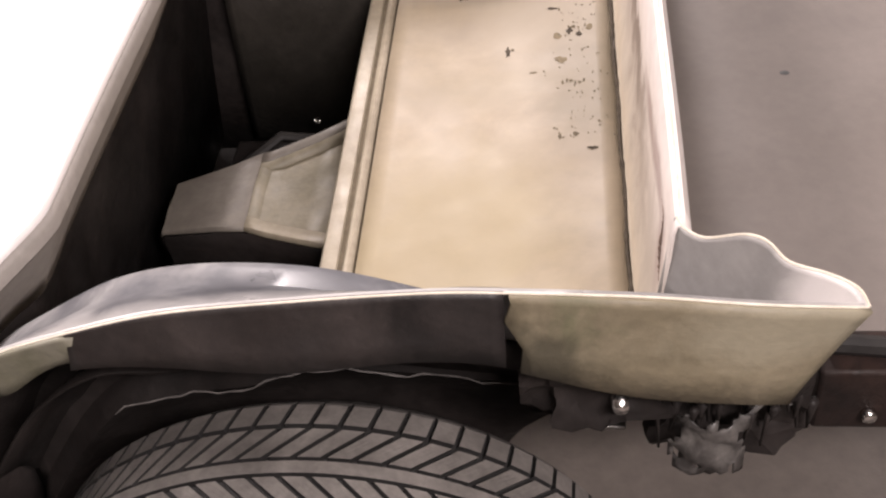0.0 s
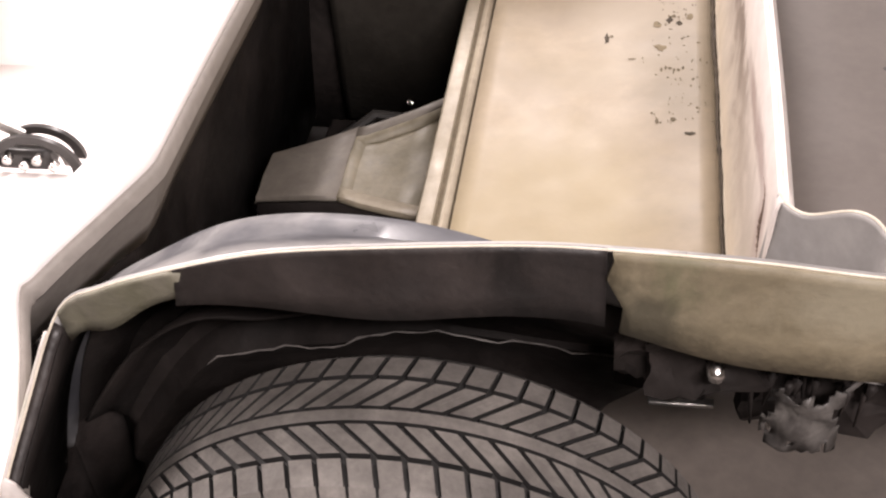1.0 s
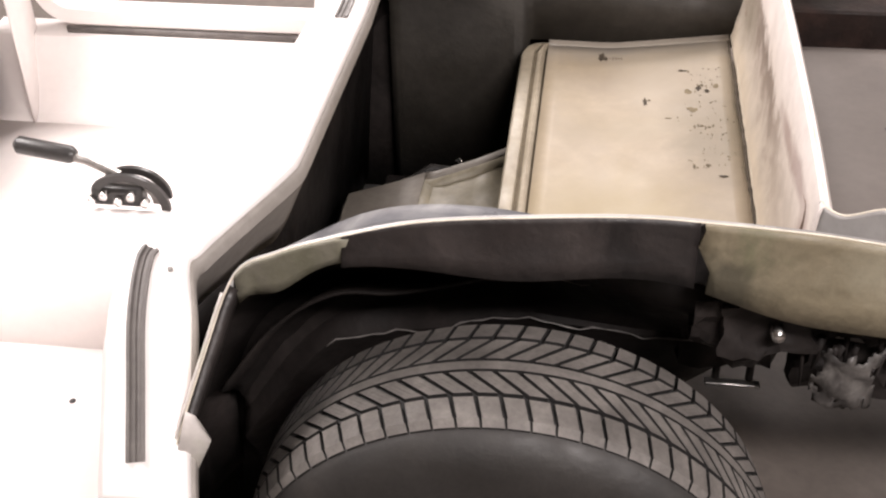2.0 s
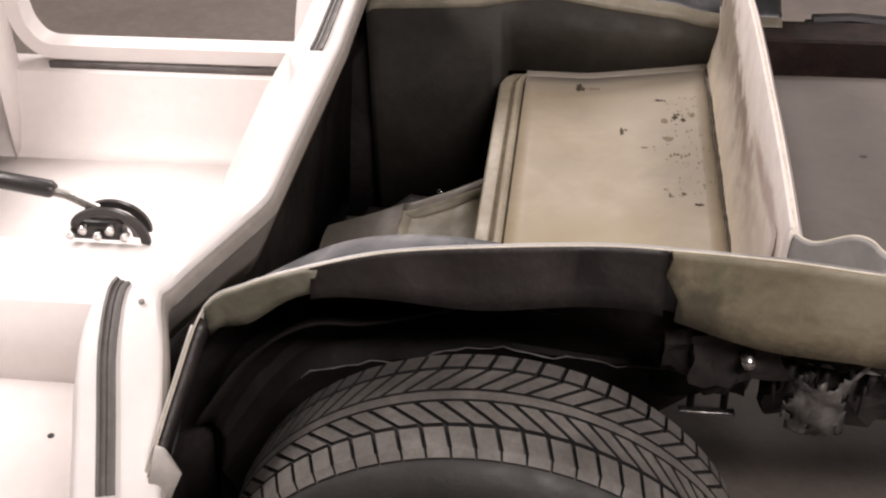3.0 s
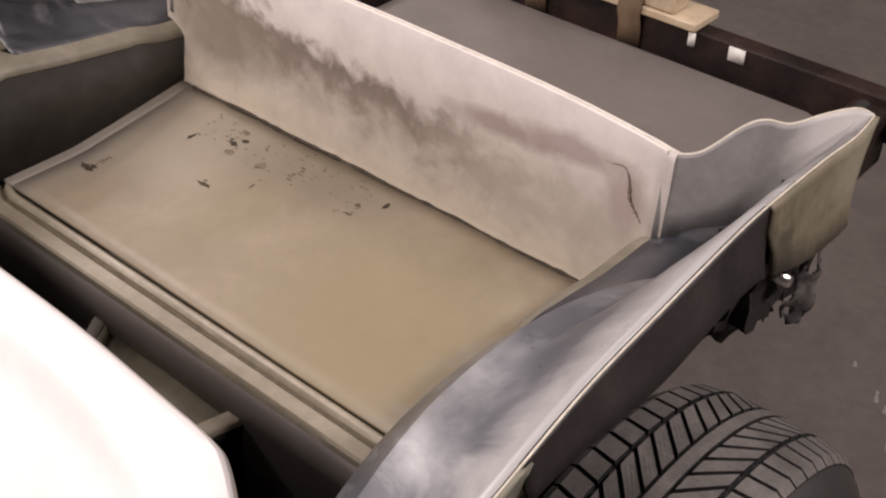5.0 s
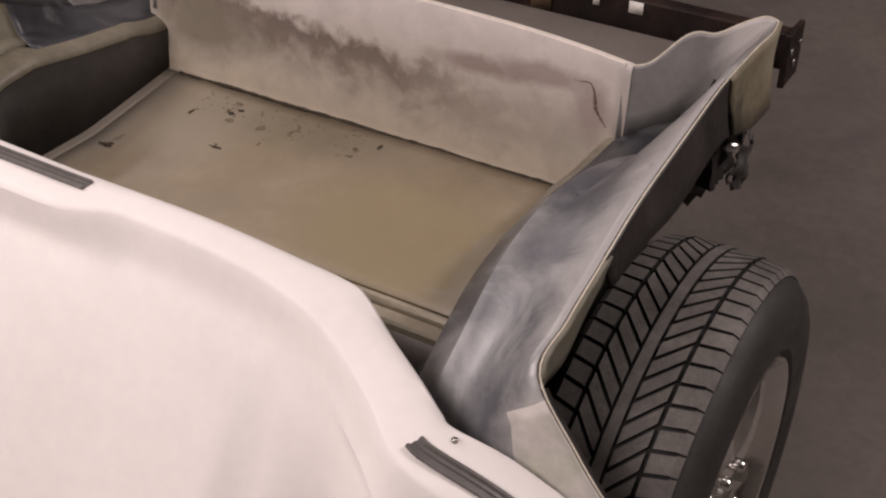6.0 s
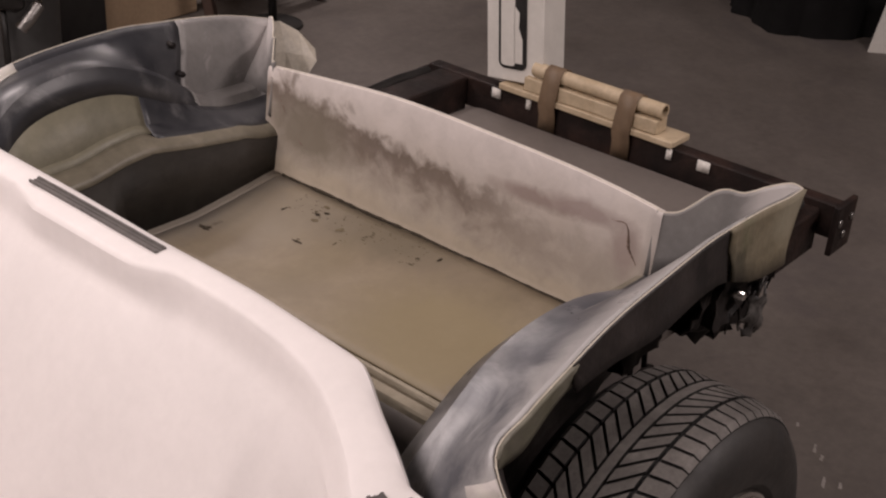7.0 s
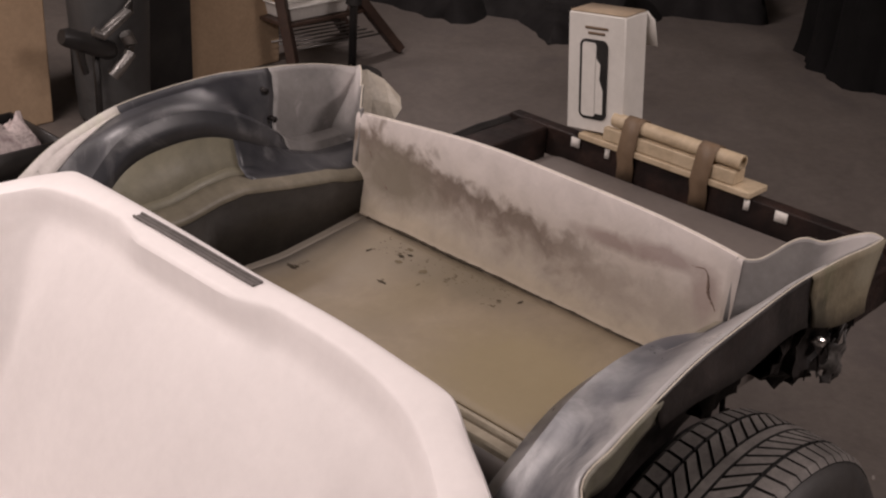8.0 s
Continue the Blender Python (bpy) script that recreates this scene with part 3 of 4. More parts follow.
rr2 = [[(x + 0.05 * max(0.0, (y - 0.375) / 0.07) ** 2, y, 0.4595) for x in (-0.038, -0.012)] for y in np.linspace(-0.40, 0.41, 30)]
part("rib_groove", loft(rr2), "smear", car, "dark brown groove between the ribs", thick=0.002)
part("tray_front_panel", loft(rr), "tank", car, "grey-brown front face of the tray", thick=0.004)


def wall_top(y):
    """Height of the rear wall, highest near the middle."""
    return 0.734 - 0.135 * (y + 0.05) ** 2 + 0.0015 * math.sin(14 * y)


rr = []
for y in np.linspace(-0.456, 0.46, 40):
    top = wall_top(y)
    rr.append([(0.3225, y, 0.494), (0.3255, y, 0.499), (0.3275, y, 0.508), (0.330, y, 0.526), (0.334, y, 0.542), (0.338, y, 0.565), (0.343, y, 0.63), (0.347, y, top - 0.01), (0.350, y, top), (0.357, y, top + 0.001), (0.363, y, top - 0.012), (0.366, y, 0.6), (0.368, y, 0.45)])
rear = part("rear_wall", loft(rr), "pink", car, "sanded tray wall with blotchy pink and grey primer", thick=0.004)
# lit top rim of the wall, its brightness in the pale colour
part("wall_edge", tube(bmesh.new(), [(0.354, y, wall_top(y) + 0.0015) for y in np.linspace(-0.446, 0.46, 40)], 0.0018, 6), "cutedge", rear)
crack = smooth_line([(0.3435, -0.21, 0.655), (0.344, -0.27, 0.661), (0.3445, -0.33, 0.674), (0.3437, -0.385, 0.673), (0.3430, -0.400, 0.667), (0.3420, -0.408, 0.652), (0.341, -0.411, 0.637), (0.3405, -0.420, 0.620), (0.340, -0.428, 0.605)], 80)
rng = random.Random(3)
part("wall_crack", tube(bmesh.new(), [(x, y + 0.0025 * math.sin(90 * z), z + 0.0025 * math.sin(140 * y)) for x, y, z in crack], [0.0004 + (0.0008 if k < 36 else 0.0024 * math.sin(math.pi * (k - 30) / 50)) * rng.uniform(0.3, 1.2) for k in range(80)], 6), "crack", rear, "ragged brown crack")
scar = smooth_line([(0.348, 0.45, 0.69), (0.346, 0.44, 0.668), (0.344, 0.418, 0.645), (0.3415, 0.395, 0.605), (0.338, 0.352, 0.566)], 26)
part("wall_scar", tube(bmesh.new(), [(x, y + 0.002 * math.sin(130 * z), z) for x, y, z in scar], [0.001 + 0.0024 * rng.random() for k in range(26)], 6), "crack", rear, "brown scar down the far end of the wall")
# tar spots and drilled marks on the tray floor
rng = random.Random(11)
SPOTS = [(0.087, 0.355, 9), (0.095, 0.350, 5), (0.165, 0.181, 8), (0.172, 0.188, 3), (0.203, 0.124, 4), (0.233, 0.290, 5), (0.241, 0.285, 3), (0.256, 0.222, 6), (0.270, 0.211, 5), (0.238, 0.214, 5), (0.262, 0.232, 4), (0.286, -0.063, 5), (0.24, -0.031, 4), (0.262, -0.03, 4)]
SPOTS += [(0.103 + 0.005 * k, 0.353 - 0.001 * k, 2.6) for k in range(5)]
SPOTS += [(0.245 + 0.006 * k, 0.092 + 0.004 * math.sin(1.3 * k), 2.8) for k in range(6)]
SPOTS += [(rng.gauss(0.272, 0.022), rng.uniform(-0.04, 0.30), rng.uniform(0.6, 2.1)) for _ in range(95)]
SPOTS += [(rng.gauss(0.262, 0.025), rng.uniform(0.0, 0.24), -rng.uniform(5, 9)) for _ in range(3)]
for sx, sy, r in SPOTS:
    faint, r = r < 0, abs(r)
    bm = bmesh.new()
    z = tray_z(sx, sy) + 0.0036
    smear = rng.uniform(0.5, 2.0)
    ring = [bm.verts.new((sx + r * 0.0009 / smear * rng.uniform(0.5, 1.5) * math.cos(a), sy + r * 0.0011 * smear * rng.uniform(0.5, 1.5) * math.sin(a), z)) for a in [k * math.pi / 8 for k in range(16)]]
    top = bm.verts.new((sx, sy, z + 0.0004))
    for k in range(16):
        bm.faces.new((ring[k], ring[(k + 1) % 16], top))
    part("tar_spot", bm, "faint" if faint else "tar" if r > 4.5 else "smear", tray)
rng = random.Random(8)
part("tray_seam", tube(bmesh.new(), [(0.3200 + 0.0012 * math.sin(31 * y) - 0.010 * max(0.0, y), y, 0.4985) for y in np.linspace(-0.415, 0.385, 60)], [rng.uniform(0.0014, 0.0033) for k in range(60)], 6), "tar", tray, "dark line along the tray seam")

# hump over the axle between tray and cockpit: a dished cover with a raised rim
top, sides = [], []
for x, w, z, d in ((-0.347, 0.045, 0.318, 0.0), (-0.337, 0.055, 0.338, 0.0), (-0.25, 0.072, 0.36, 0.0), (-0.205, 0.085, 0.372, 0.0), (-0.19, 0.09, 0.372, 0.012), (-0.17, 0.10, 0.374, 0.016), (-0.12, 0.122, 0.382, 0.016), (-0.062, 0.15, 0.395, 0.016)):
    top.append([(x, -w, z - 0.005), (x, -w + 0.004, z), (x, -w + 0.024, z), (x, -w + 0.032, z - d), (x, 0, z - d + 0.004), (x, w - 0.032, z - d), (x, w - 0.024, z), (x, w - 0.004, z), (x, w, z - 0.005)])
    sides.append([(x, -w + 0.001, z - 0.009), (x, -w + 0.012, z - 0.05), (x, -w + 0.02, z - 0.2)])
axle = part("axle_cover", loft([r[2:7] for r in top[3:]]), "cover", car, "bare olive fibreglass axle cover, dished", thick=0.005)
part("cover_nose", loft(top[:4]), "covernose", axle, "pale grey nose of the cover", thick=0.005)
part("cover_rim", loft([r[:3] for r in top[3:]]), "rail", axle, "pale raised rim", thick=0.005)
part("cover_rim", loft([r[6:] for r in top[3:]]), "covernose", axle, thick=0.005)
# black sides hold the shade below the rim in their colour
part("cover_side", loft(sides), "under", axle, thick=0.003)
part("cover_side", loft([[(x, -y, z) for x, y, z in r] for r in sides]), "under", axle, thick=0.003)
for y in (-0.30, 0.30):
    part("front_rail_box", boxed(-0.33, -0.06, y - 0.05, y + 0.05, 0.10, 0.19), "under", car, bevel=0.008)
# added black sheet that keeps the bottom of the well dark
part("well_dark_sheet", boxed(-0.56, -0.06, -0.60, 0.60, 0.05, 0.07), "under", car, bevel=0.004)
bm = bmesh.new()
rng = random.Random(4)
for k in range(5):
    y0, z0 = 0.16 + 0.035 * k, 0.20 + rng.uniform(0, 0.05)
    tube(bm, [(-0.30, y0 - 0.05, z0), (-0.22, y0 + rng.uniform(-0.03, 0.03), z0 + 0.03), (-0.14, y0 + rng.uniform(-0.04, 0.04), z0 + 0.02), (-0.08, y0 + 0.02, z0 - 0.02)], 0.009, 8)
part("brake_line", bm, "black", car, "bundle of black lines in the dark well")
part("bright_clip", revolve([(0.0, 0.004), (0.005, 0.003), (0.006, -0.004)], 12, (-0.178, 0.345, 0.235)), "chrome", car)

# cockpit tub
EDGE = [(-0.284, 0.0, 0.719), (-0.287, 0.2, 0.722), (-0.292, 0.335, 0.717), (-0.295, 0.401, 0.713), (-0.302, 0.428, 0.707), (-0.331, 0.475, 0.695), (-0.364, 0.532, 0.684), (-0.386, 0.569, 0.674), (-0.394, 0.587, 0.670),
        (-0.378, 0.645, 0.643), (-0.362, 0.725, 0.594), (-0.347, 0.795, 0.551), (-0.339, 0.830, 0.523)]
INNER = [(-0.323, 0.0, 0.716), (-0.326, 0.2, 0.716), (-0.333, 0.30, 0.712), (-0.345, 0.36, 0.708), (-0.357, 0.40, 0.704), (-0.373, 0.437, 0.697), (-0.394, 0.475, 0.688), (-0.424, 0.52, 0.679), (-0.460, 0.57, 0.669),
         (-0.464, 0.65, 0.644), (-0.448, 0.73, 0.598), (-0.434, 0.80, 0.555), (-0.427, 0.835, 0.528)]
# the other half runs straight for longer before its corner
FAR_EDGE = [(-0.284, 0.0, 0.719), (-0.286, 0.2, 0.726), (-0.286, 0.39, 0.727), (-0.286, 0.465, 0.725), (-0.289, 0.502, 0.721), (-0.316, 0.533, 0.713), (-0.350, 0.562, 0.704), (-0.380, 0.588, 0.694), (-0.394, 0.61, 0.684),
            (-0.380, 0.66, 0.652), (-0.363, 0.73, 0.600), (-0.348, 0.797, 0.553), (-0.339, 0.830, 0.523)]
FAR_INNER = [(-0.323, 0.0, 0.716), (-0.326, 0.2, 0.719), (-0.331, 0.36, 0.719), (-0.341, 0.43, 0.717), (-0.352, 0.478, 0.713), (-0.370, 0.507, 0.705), (-0.394, 0.53, 0.697), (-0.424, 0.56, 0.688), (-0.460, 0.595, 0.677),
             (-0.464, 0.665, 0.650), (-0.449, 0.735, 0.601), (-0.434, 0.80, 0.557), (-0.427, 0.835, 0.528)]
NE = 49
edge_half, inner_half, far_edge, far_inner = (smooth_line(k, NE) for k in (EDGE, INNER, FAR_EDGE, FAR_INNER))
edge = np.vstack([edge_half[::-1] * (1, -1, 1), far_edge[1:]])
inner = np.vstack([inner_half[::-1] * (1, -1, 1), far_inner[1:]])
reach = np.concatenate([edge_half[::-1, 1], edge_half[1:, 1]])
rings = []
for e, i, a in zip(edge, inner, reach):
    side = min(1, max(0, (a - 0.36) / 0.2))
    sy = math.copysign(1, e[1])
    pad = 1 / (1 + math.exp(-(e[1] + 0.06) / 0.008)) / (1 + math.exp((e[1] - 0.25) / 0.008))
    f = i + np.array((-0.026 * pad, 0, 0.001))
    b = i + np.array((-0.010 - 0.016 * pad, -sy * 0.004 * side, -0.050))

    def down(dx, dz, dy):
        return (b[0] - dx * (1 - 0.75 * side), b[1] - sy * dy * side, max(b[2] - dz, 0.1))
    rings.append([tuple(e + (0.008, 0, -0.032)), tuple(e + (0.011, 0, -0.028)), tuple(e + (0.010, 0, -0.015)), tuple(e + (0.0055, 0, -0.008)), tuple(e + (0.0005, 0, -0.003)), tuple(e * 0.8 + f * 0.2 + (0, 0, 0.001)), tuple(e * 0.6 + f * 0.4 + (0, 0, 0.002)), tuple(f + (0.005, 0, 0.001)),
                  tuple(f + (0.001, 0, -0.0006)), tuple(f + (-0.0022, 0, -0.0045)), tuple(f * 0.62 + b * 0.38 + (-0.002, 0, 0)), tuple(f * 0.3 + b * 0.7 + (-0.0025, 0, 0)), tuple(b + (-0.003, 0, 0.006)), tuple(b + (-0.008, 0, -0.003)), down(0.016, 0.011, 0.002), down(0.030, 0.025, 0.003), down(0.058, 0.058, 0.004), down(0.11, 0.14, 0.008), down(0.17, 0.26, 0.014), down(0.23, 0.40, 0.02), down(0.27, 0.5, 0.03), down(0.30, 0.58, 0.04)])
part("flange_return", loft([r[:4] for r in rings]), "return", car, "grey folded edge of the bulkhead flange", thick=0.003)
cockpit = part("cockpit_tub", loft([r[3:] for r in rings]), "white", car, "glossy white cockpit rear bulkhead with folded top flange", thick=0.005)
rr, closing, gussets = [], [], {1: [], -1: []}
for k, (e, a) in enumerate(zip(edge, reach)):
    if a < 0.592:
        d = edge[min(k + 1, len(edge) - 1)] - edge[max(k - 1, 0)]
        n = np.array((d[1], -d[0], 0.0)) / math.hypot(d[0], d[1])
        n = n if n[0] > 0 else -n
        rake = 0.42 + 0.13 * min(1.0, max(0.0, (a - 0.40) / 0.06))
        deep = 0.075 + 0.03 * min(1.0, max(0.0, (a - 0.36) / 0.07))
        rr.append([tuple(e + n * (0.008 - rake * q * deep) + (0, 0, -0.028 - q * deep)) for q in (0.0, 0.08, 0.3, 0.65, 1.0)])
        if a > 0.495:
            low = np.array(rr[-1][-1]) + n * 0.002
            gussets[1 if e[1] > 0 else -1].append([tuple(low), tuple(low + n * -0.006 + (0, 0, -0.08)), tuple(low + n * -0.012 + (0, 0, -0.18)), tuple(low + n * -0.016 + (0, 0, -0.34))])
        closing.append([tuple(e + n * -0.045 + (0, 0, -0.07)), tuple(e + n * -0.07 + (0, 0, -0.2)), tuple(e + n * -0.10 + (0, 0, -0.60))])
part("bulkhead_back", loft(rr), "return", car, "bare grey raked back of the bulkhead", thick=0.004)
# gussets in dark brown: their shade is put into the colour
for rows in gussets.values():
    part("bulkhead_gusset", loft(rows), "flange", car, "gusset under the bulkhead corner, its shade in the dark brown", thick=0.004)
# added black sheet in place of the well's deep shade
part("bulkhead_dark_sheet", loft(closing), "under", car, "added black sheet that darkens the well behind the bulkhead", thick=0.004)
part("cockpit_floor", boxed(-1.3, -0.5, -0.66, 0.66, 0.085, 0.105), "white", car)
part("floor_hole", tube(bmesh.new(), [(-0.767, -0.275, 0.100), (-0.767, -0.275, 0.1062)], 0.006, 10), "black", car)
for s in (1, -1):
    # door sill, shade strip under its bar and rounded front corner of the opening
    bar = smooth_line([(-0.44, 0.36), (-0.47, 0.332), (-0.52, 0.325), (-0.8, 0.323), (-1.06, 0.323), (-1.13, 0.33), (-1.165, 0.365), (-1.18, 0.42), (-1.185, 0.54), (-1.185, 0.70)], 46)
    rr = []
    for k, (x, z) in enumerate(bar):
        d = bar[min(k + 1, 45)] - bar[max(k - 1, 0)]
        d = d / np.linalg.norm(d)
        nx, nz = d[1], -d[0]
        if nz < 0 and abs(nz) > 0.7:
            nx, nz = -nx, -nz
        t = 0.019
        rr.append([(x - nx * t, s * 0.715, z - nz * t), (x + nx * t * 0.9, s * 0.713, z + nz * t * 0.9), (x + nx * t, s * 0.72, z + nz * t), (x + nx * t, s * 0.765, z + nz * t), (x + nx * t * 0.6, s * 0.775, z + nz * t * 0.6), (x - nx * t, s * 0.775, z - nz * t)])
    part("door_frame", loft(rr, closed=True), "white", car, "white sill bar with rounded front corner")
    # dark strip put in for the shade below the sill bar
    part("sill_shade", boxed(-1.12, -0.50, s * 0.712 - 0.004, s * 0.712 + 0.004, 0.285, 0.300), "strip", car)
    rr = [[(x, s * y, z) for y, z in ((0.60, 0.1), (0.63, 0.115), (0.66, 0.16), (0.70, 0.278), (0.712, 0.284), (0.77, 0.284), (0.776, 0.1))] for x in np.linspace(-1.3, -0.42, 10)]
    part("door_sill", loft(rr), "white", car, thick=0.004)
    rr = [[(x, s * y, z) for x, y in ((-1.195, 0.6), (-1.2, 0.72), (-1.24, 0.775))] for z in (0.1, 0.4, 0.72)]
    part("cowl_side", loft(rr), "white", car, thick=0.004)
part("firewall", boxed(-1.32, -1.30, -0.72, 0.72, 0.1, 0.66), "white", car)

# tunnel and handbrake
rr = []
for x in np.linspace(-1.3, -0.52, 8):
    rr.append([(x, y, z) for y, z in ((-0.14, 0.1), (-0.125, 0.2), (-0.09, 0.245), (0, 0.255), (0.09, 0.245), (0.125, 0.2), (0.14, 0.1))])
part("tunnel", loft(rr), "white", car, thick=0.005)
brake = part("handbrake", tube(bmesh.new(), [(-0.79, 0.125, 0.30), (-0.85, 0.13, 0.325), (-0.94, 0.14, 0.337)], [0.009, 0.009, 0.009]), "steel", car, "handbrake lever with black grip")
part("grip", tube(bmesh.new(), [(-0.872, 0.132, 0.332), (-0.88, 0.133, 0.334), (-0.985, 0.145, 0.342), (-0.992, 0.146, 0.342)], [0.012, 0.017, 0.017, 0.01], 14), "black", brake)
for y, r, mat in ((0.09, 0.080, "black"), (0.108, 0.058, "steel"), (0.13, 0.07, "black")):
    rings = [[(-0.768 + q * math.cos(a), y + dy, 0.255 + q * 0.85 * math.sin(a)) for a in np.linspace(-0.1, math.pi * 0.8, 18)] for q, dy in ((r, 0), (r, 0.009), (r - 0.017, 0.009), (r - 0.017, 0), (r, 0))]
    part("quadrant", loft(rings), mat, brake)
part("ratchet", boxed(-0.84, -0.74, 0.092, 0.128, 0.25, 0.29), "black", brake, bevel=0.008)
for k in range(5):
    part("pivot_bolt", tube(bmesh.new(), [(-0.835 + 0.026 * k, 0.076, 0.268 + 0.012 * (k % 2)), (-0.835 + 0.026 * k, 0.092, 0.27 + 0.012 * (k % 2))], 0.008, 8), "chrome", brake)


def strip(pts, w=0.009):
    """A grey double-ridged strip along points, lying on a flange that rises towards +z."""
    pts = [Vector(p) for p in pts]
    prof = [(-1, 0), (-1, 0.55), (-0.65, 0.6), (-0.5, 0.15), (-0.1, 0.1), (0.0, 0.4), (0.1, 0.1), (0.5, 0.15), (0.65, 0.6), (1, 0.55), (1, 0)]
    rings = []
    for k, p in enumerate(pts):
        d = (pts[min(k + 1, len(pts) - 1)] - pts[max(k - 1, 0)]).normalized()
        side = Vector((1, 0, 0))
        side = (side - side.dot(d) * d).normalized()
        up = side.cross(d)
        if up.z < 0:
            up = -up
        rings.append([tuple(p + side * (u * w) + up * (v * 0.007)) for u, v in prof])
    return part("trim_strip", loft(rings, closed=True, caps=True), "strip", cockpit, "grey ridged trim strip", smooth=False)


def on_flange(y, f):
    """A point of the flange at y, a share f of the way from its rear edge to its front."""
    o = np.argsort(edge[:, 1])
    e = np.array([np.interp(y, edge[o, 1], edge[o, k]) for k in range(3)])
    i = np.array([np.interp(y, inner[o, 1], inner[o, k]) for k in range(3)])
    return tuple(e * (1 - f) + i * f + (0, 0, 0.006))


strip([on_flange(y, 0.62) for y in np.linspace(-0.04, 0.262, 33)], 0.0095)
for s in (1, -1):
    strip([on_flange(s * y, float(np.interp(y, (0.57, 0.8), (0.66, 0.60)))) for y in np.linspace(0.572, 0.802, 33)], 0.0105)
    x, y, z = on_flange(s * 0.60, 0.2)
    part("screw", tube(bmesh.new(), [(x, y, z - 0.003), (x, y, z + 0.0005)], 0.0035, 8), "steel", cockpit)

def lump(x0, x1, y0, y1, z0, z1, rough, seed):
    """A ragged block: a divided box with its surface pushed in and out."""
    bm = boxed(x0, x1, y0, y1, z0, z1)
    bmesh.ops.subdivide_edges(bm, edges=bm.edges[:], cuts=7, use_grid_fill=True)
    for v in bm.verts:
        v.co += rough * (noise.noise_vector(v.co * 22 + Vector((seed, 0, 0))) + 0.5 * noise.noise_vector(v.co * 60))
    return bm


# chassis
for s in (1, -1):
    if s > 0:
        part("chassis_rail", boxed(0.376, 0.892, s * 0.42 - 0.042, s * 0.42 + 0.042, 0.47, 0.57), "rust", car, "black rusty chassis rail", bevel=0.005)
    low_rail = part("lower_rail", boxed(0.50, 0.90, s * 0.475 - 0.03, s * 0.475 + 0.03, 0.466, 0.556), "rust", car, "black rusty chassis rail", bevel=0.005)
    part("rail_bolt", tube(bmesh.new(), [(0.556, s * 0.504, 0.494), (0.556, s * 0.514, 0.494)], 0.008, 8), "chrome", low_rail)
    part("brake_hose", tube(bmesh.new(), [(0.51, s * 0.475, 0.567), (0.58, s * 0.482, 0.568), (0.66, s * 0.47, 0.567), (0.76, s * 0.478, 0.568), (0.86, s * 0.475, 0.567)], 0.011, 8), "black", car)
    # hanger hardware under the tail
    if s < 0:
        hanger = part("hanger_block", lump(0.225, 0.335, s * 0.61 - 0.017, s * 0.61 + 0.017, 0.625, 0.69, 0.014, 3), "under", car, "black ragged hanger block")
        part("tail_bolt", tube(bmesh.new(), [(0.29, s * 0.61, 0.662), (0.29, s * 0.642, 0.664)], [0.010, 0.007], 10), "chrome", hanger, "bright bolt")
        spring = part("spring_hanger", lump(0.20, 0.315, s * 0.475 - 0.03, s * 0.475 + 0.03, 0.498, 0.58, 0.010, 7), "under", car, "black spring hanger")
        for x in (0.252, 0.294):
            part("plate_bolt", tube(bmesh.new(), [(x, s * 0.496, 0.465), (x, s * 0.49, 0.52)], 0.005, 8), "under", spring)
        part("hanger_plate", boxed(0.238, 0.308, s * 0.502 - 0.006, s * 0.502 + 0.006, 0.464, 0.469), "steel", spring, bevel=0.002)
    if s > 0:
        rng = random.Random(21)
        rr = [[(0.337 + 0.07 * u, s * (-0.636 + 0.012 * (2 * u - 1) ** 2 + 0.005 * math.sin(9 * u + 4 * v) * math.sin(7 * v - 3 * u) + rng.uniform(-0.001, 0.001)), 0.565 + 0.08 * v - 0.008 * u + rng.uniform(-0.003, 0.003)) for u in np.linspace(0, 1, 15)] for v in np.linspace(0, 1, 15)]
        bm = loft(rr)
        torn = []
        for f in bm.faces:
            c = f.calc_center_median()
            u, v = (c.x - 0.337) / 0.07, (c.z - 0.557) / 0.085
            if min(u, 1 - u, v, 1 - v) + 0.28 * noise.noise(Vector((u * 9, v * 5, 2))) < 0.05:
                torn.append(f)
        bmesh.ops.delete(bm, geom=torn, context="FACES")
        part("crumpled_bracket", bm, "film", car, "crumpled pale plastic bracket", thick=0.002)
        rr = []
        for i in range(25):
            u = i / 24
            row = []
            for j in range(15):
                a = -0.3 + (math.pi + 0.6) * j / 14
                w = 1 + 0.35 * noise.noise(Vector((u * 6, j * 0.5, s))) + 0.2 * noise.noise(Vector((u * 19, j * 1.3, 4)))
                row.append((0.20 + 0.26 * u, s * -0.585 + 0.03 * math.cos(a) * w, 0.668 - (0.055 + 0.025 * math.sin(u * 7)) * math.sin(a) * w))
            rr.append(row)
        part("torn_mat", loft(rr), "under", car, "black torn glass mat under the tail", smooth=False, thick=0.003)
        for k in range(20):
            x, z = rng.uniform(0.31, 0.47), rng.uniform(0.62, 0.67)
            part("frayed_strand", tube(bmesh.new(), [(x, s * -rng.uniform(0.59, 0.62), z), (x + rng.uniform(-0.008, 0.008), s * -rng.uniform(0.59, 0.62), z - rng.uniform(0.03, 0.085))], [rng.uniform(0.003, 0.007), 0.0012], 5), "under", car)
    if s < 0:
        part("tail_box", lump(0.33, 0.465, s * 0.56 - 0.035, s * 0.56 + 0.035, 0.55, 0.62, 0.02, 11), "under", car, "black ragged mass under the tail")
cross = part("rear_crossmember", boxed(0.893, 0.93, -0.54, 0.50, 0.50, 0.572), "rust", car, "black rusty steel crossmember", bevel=0.004)
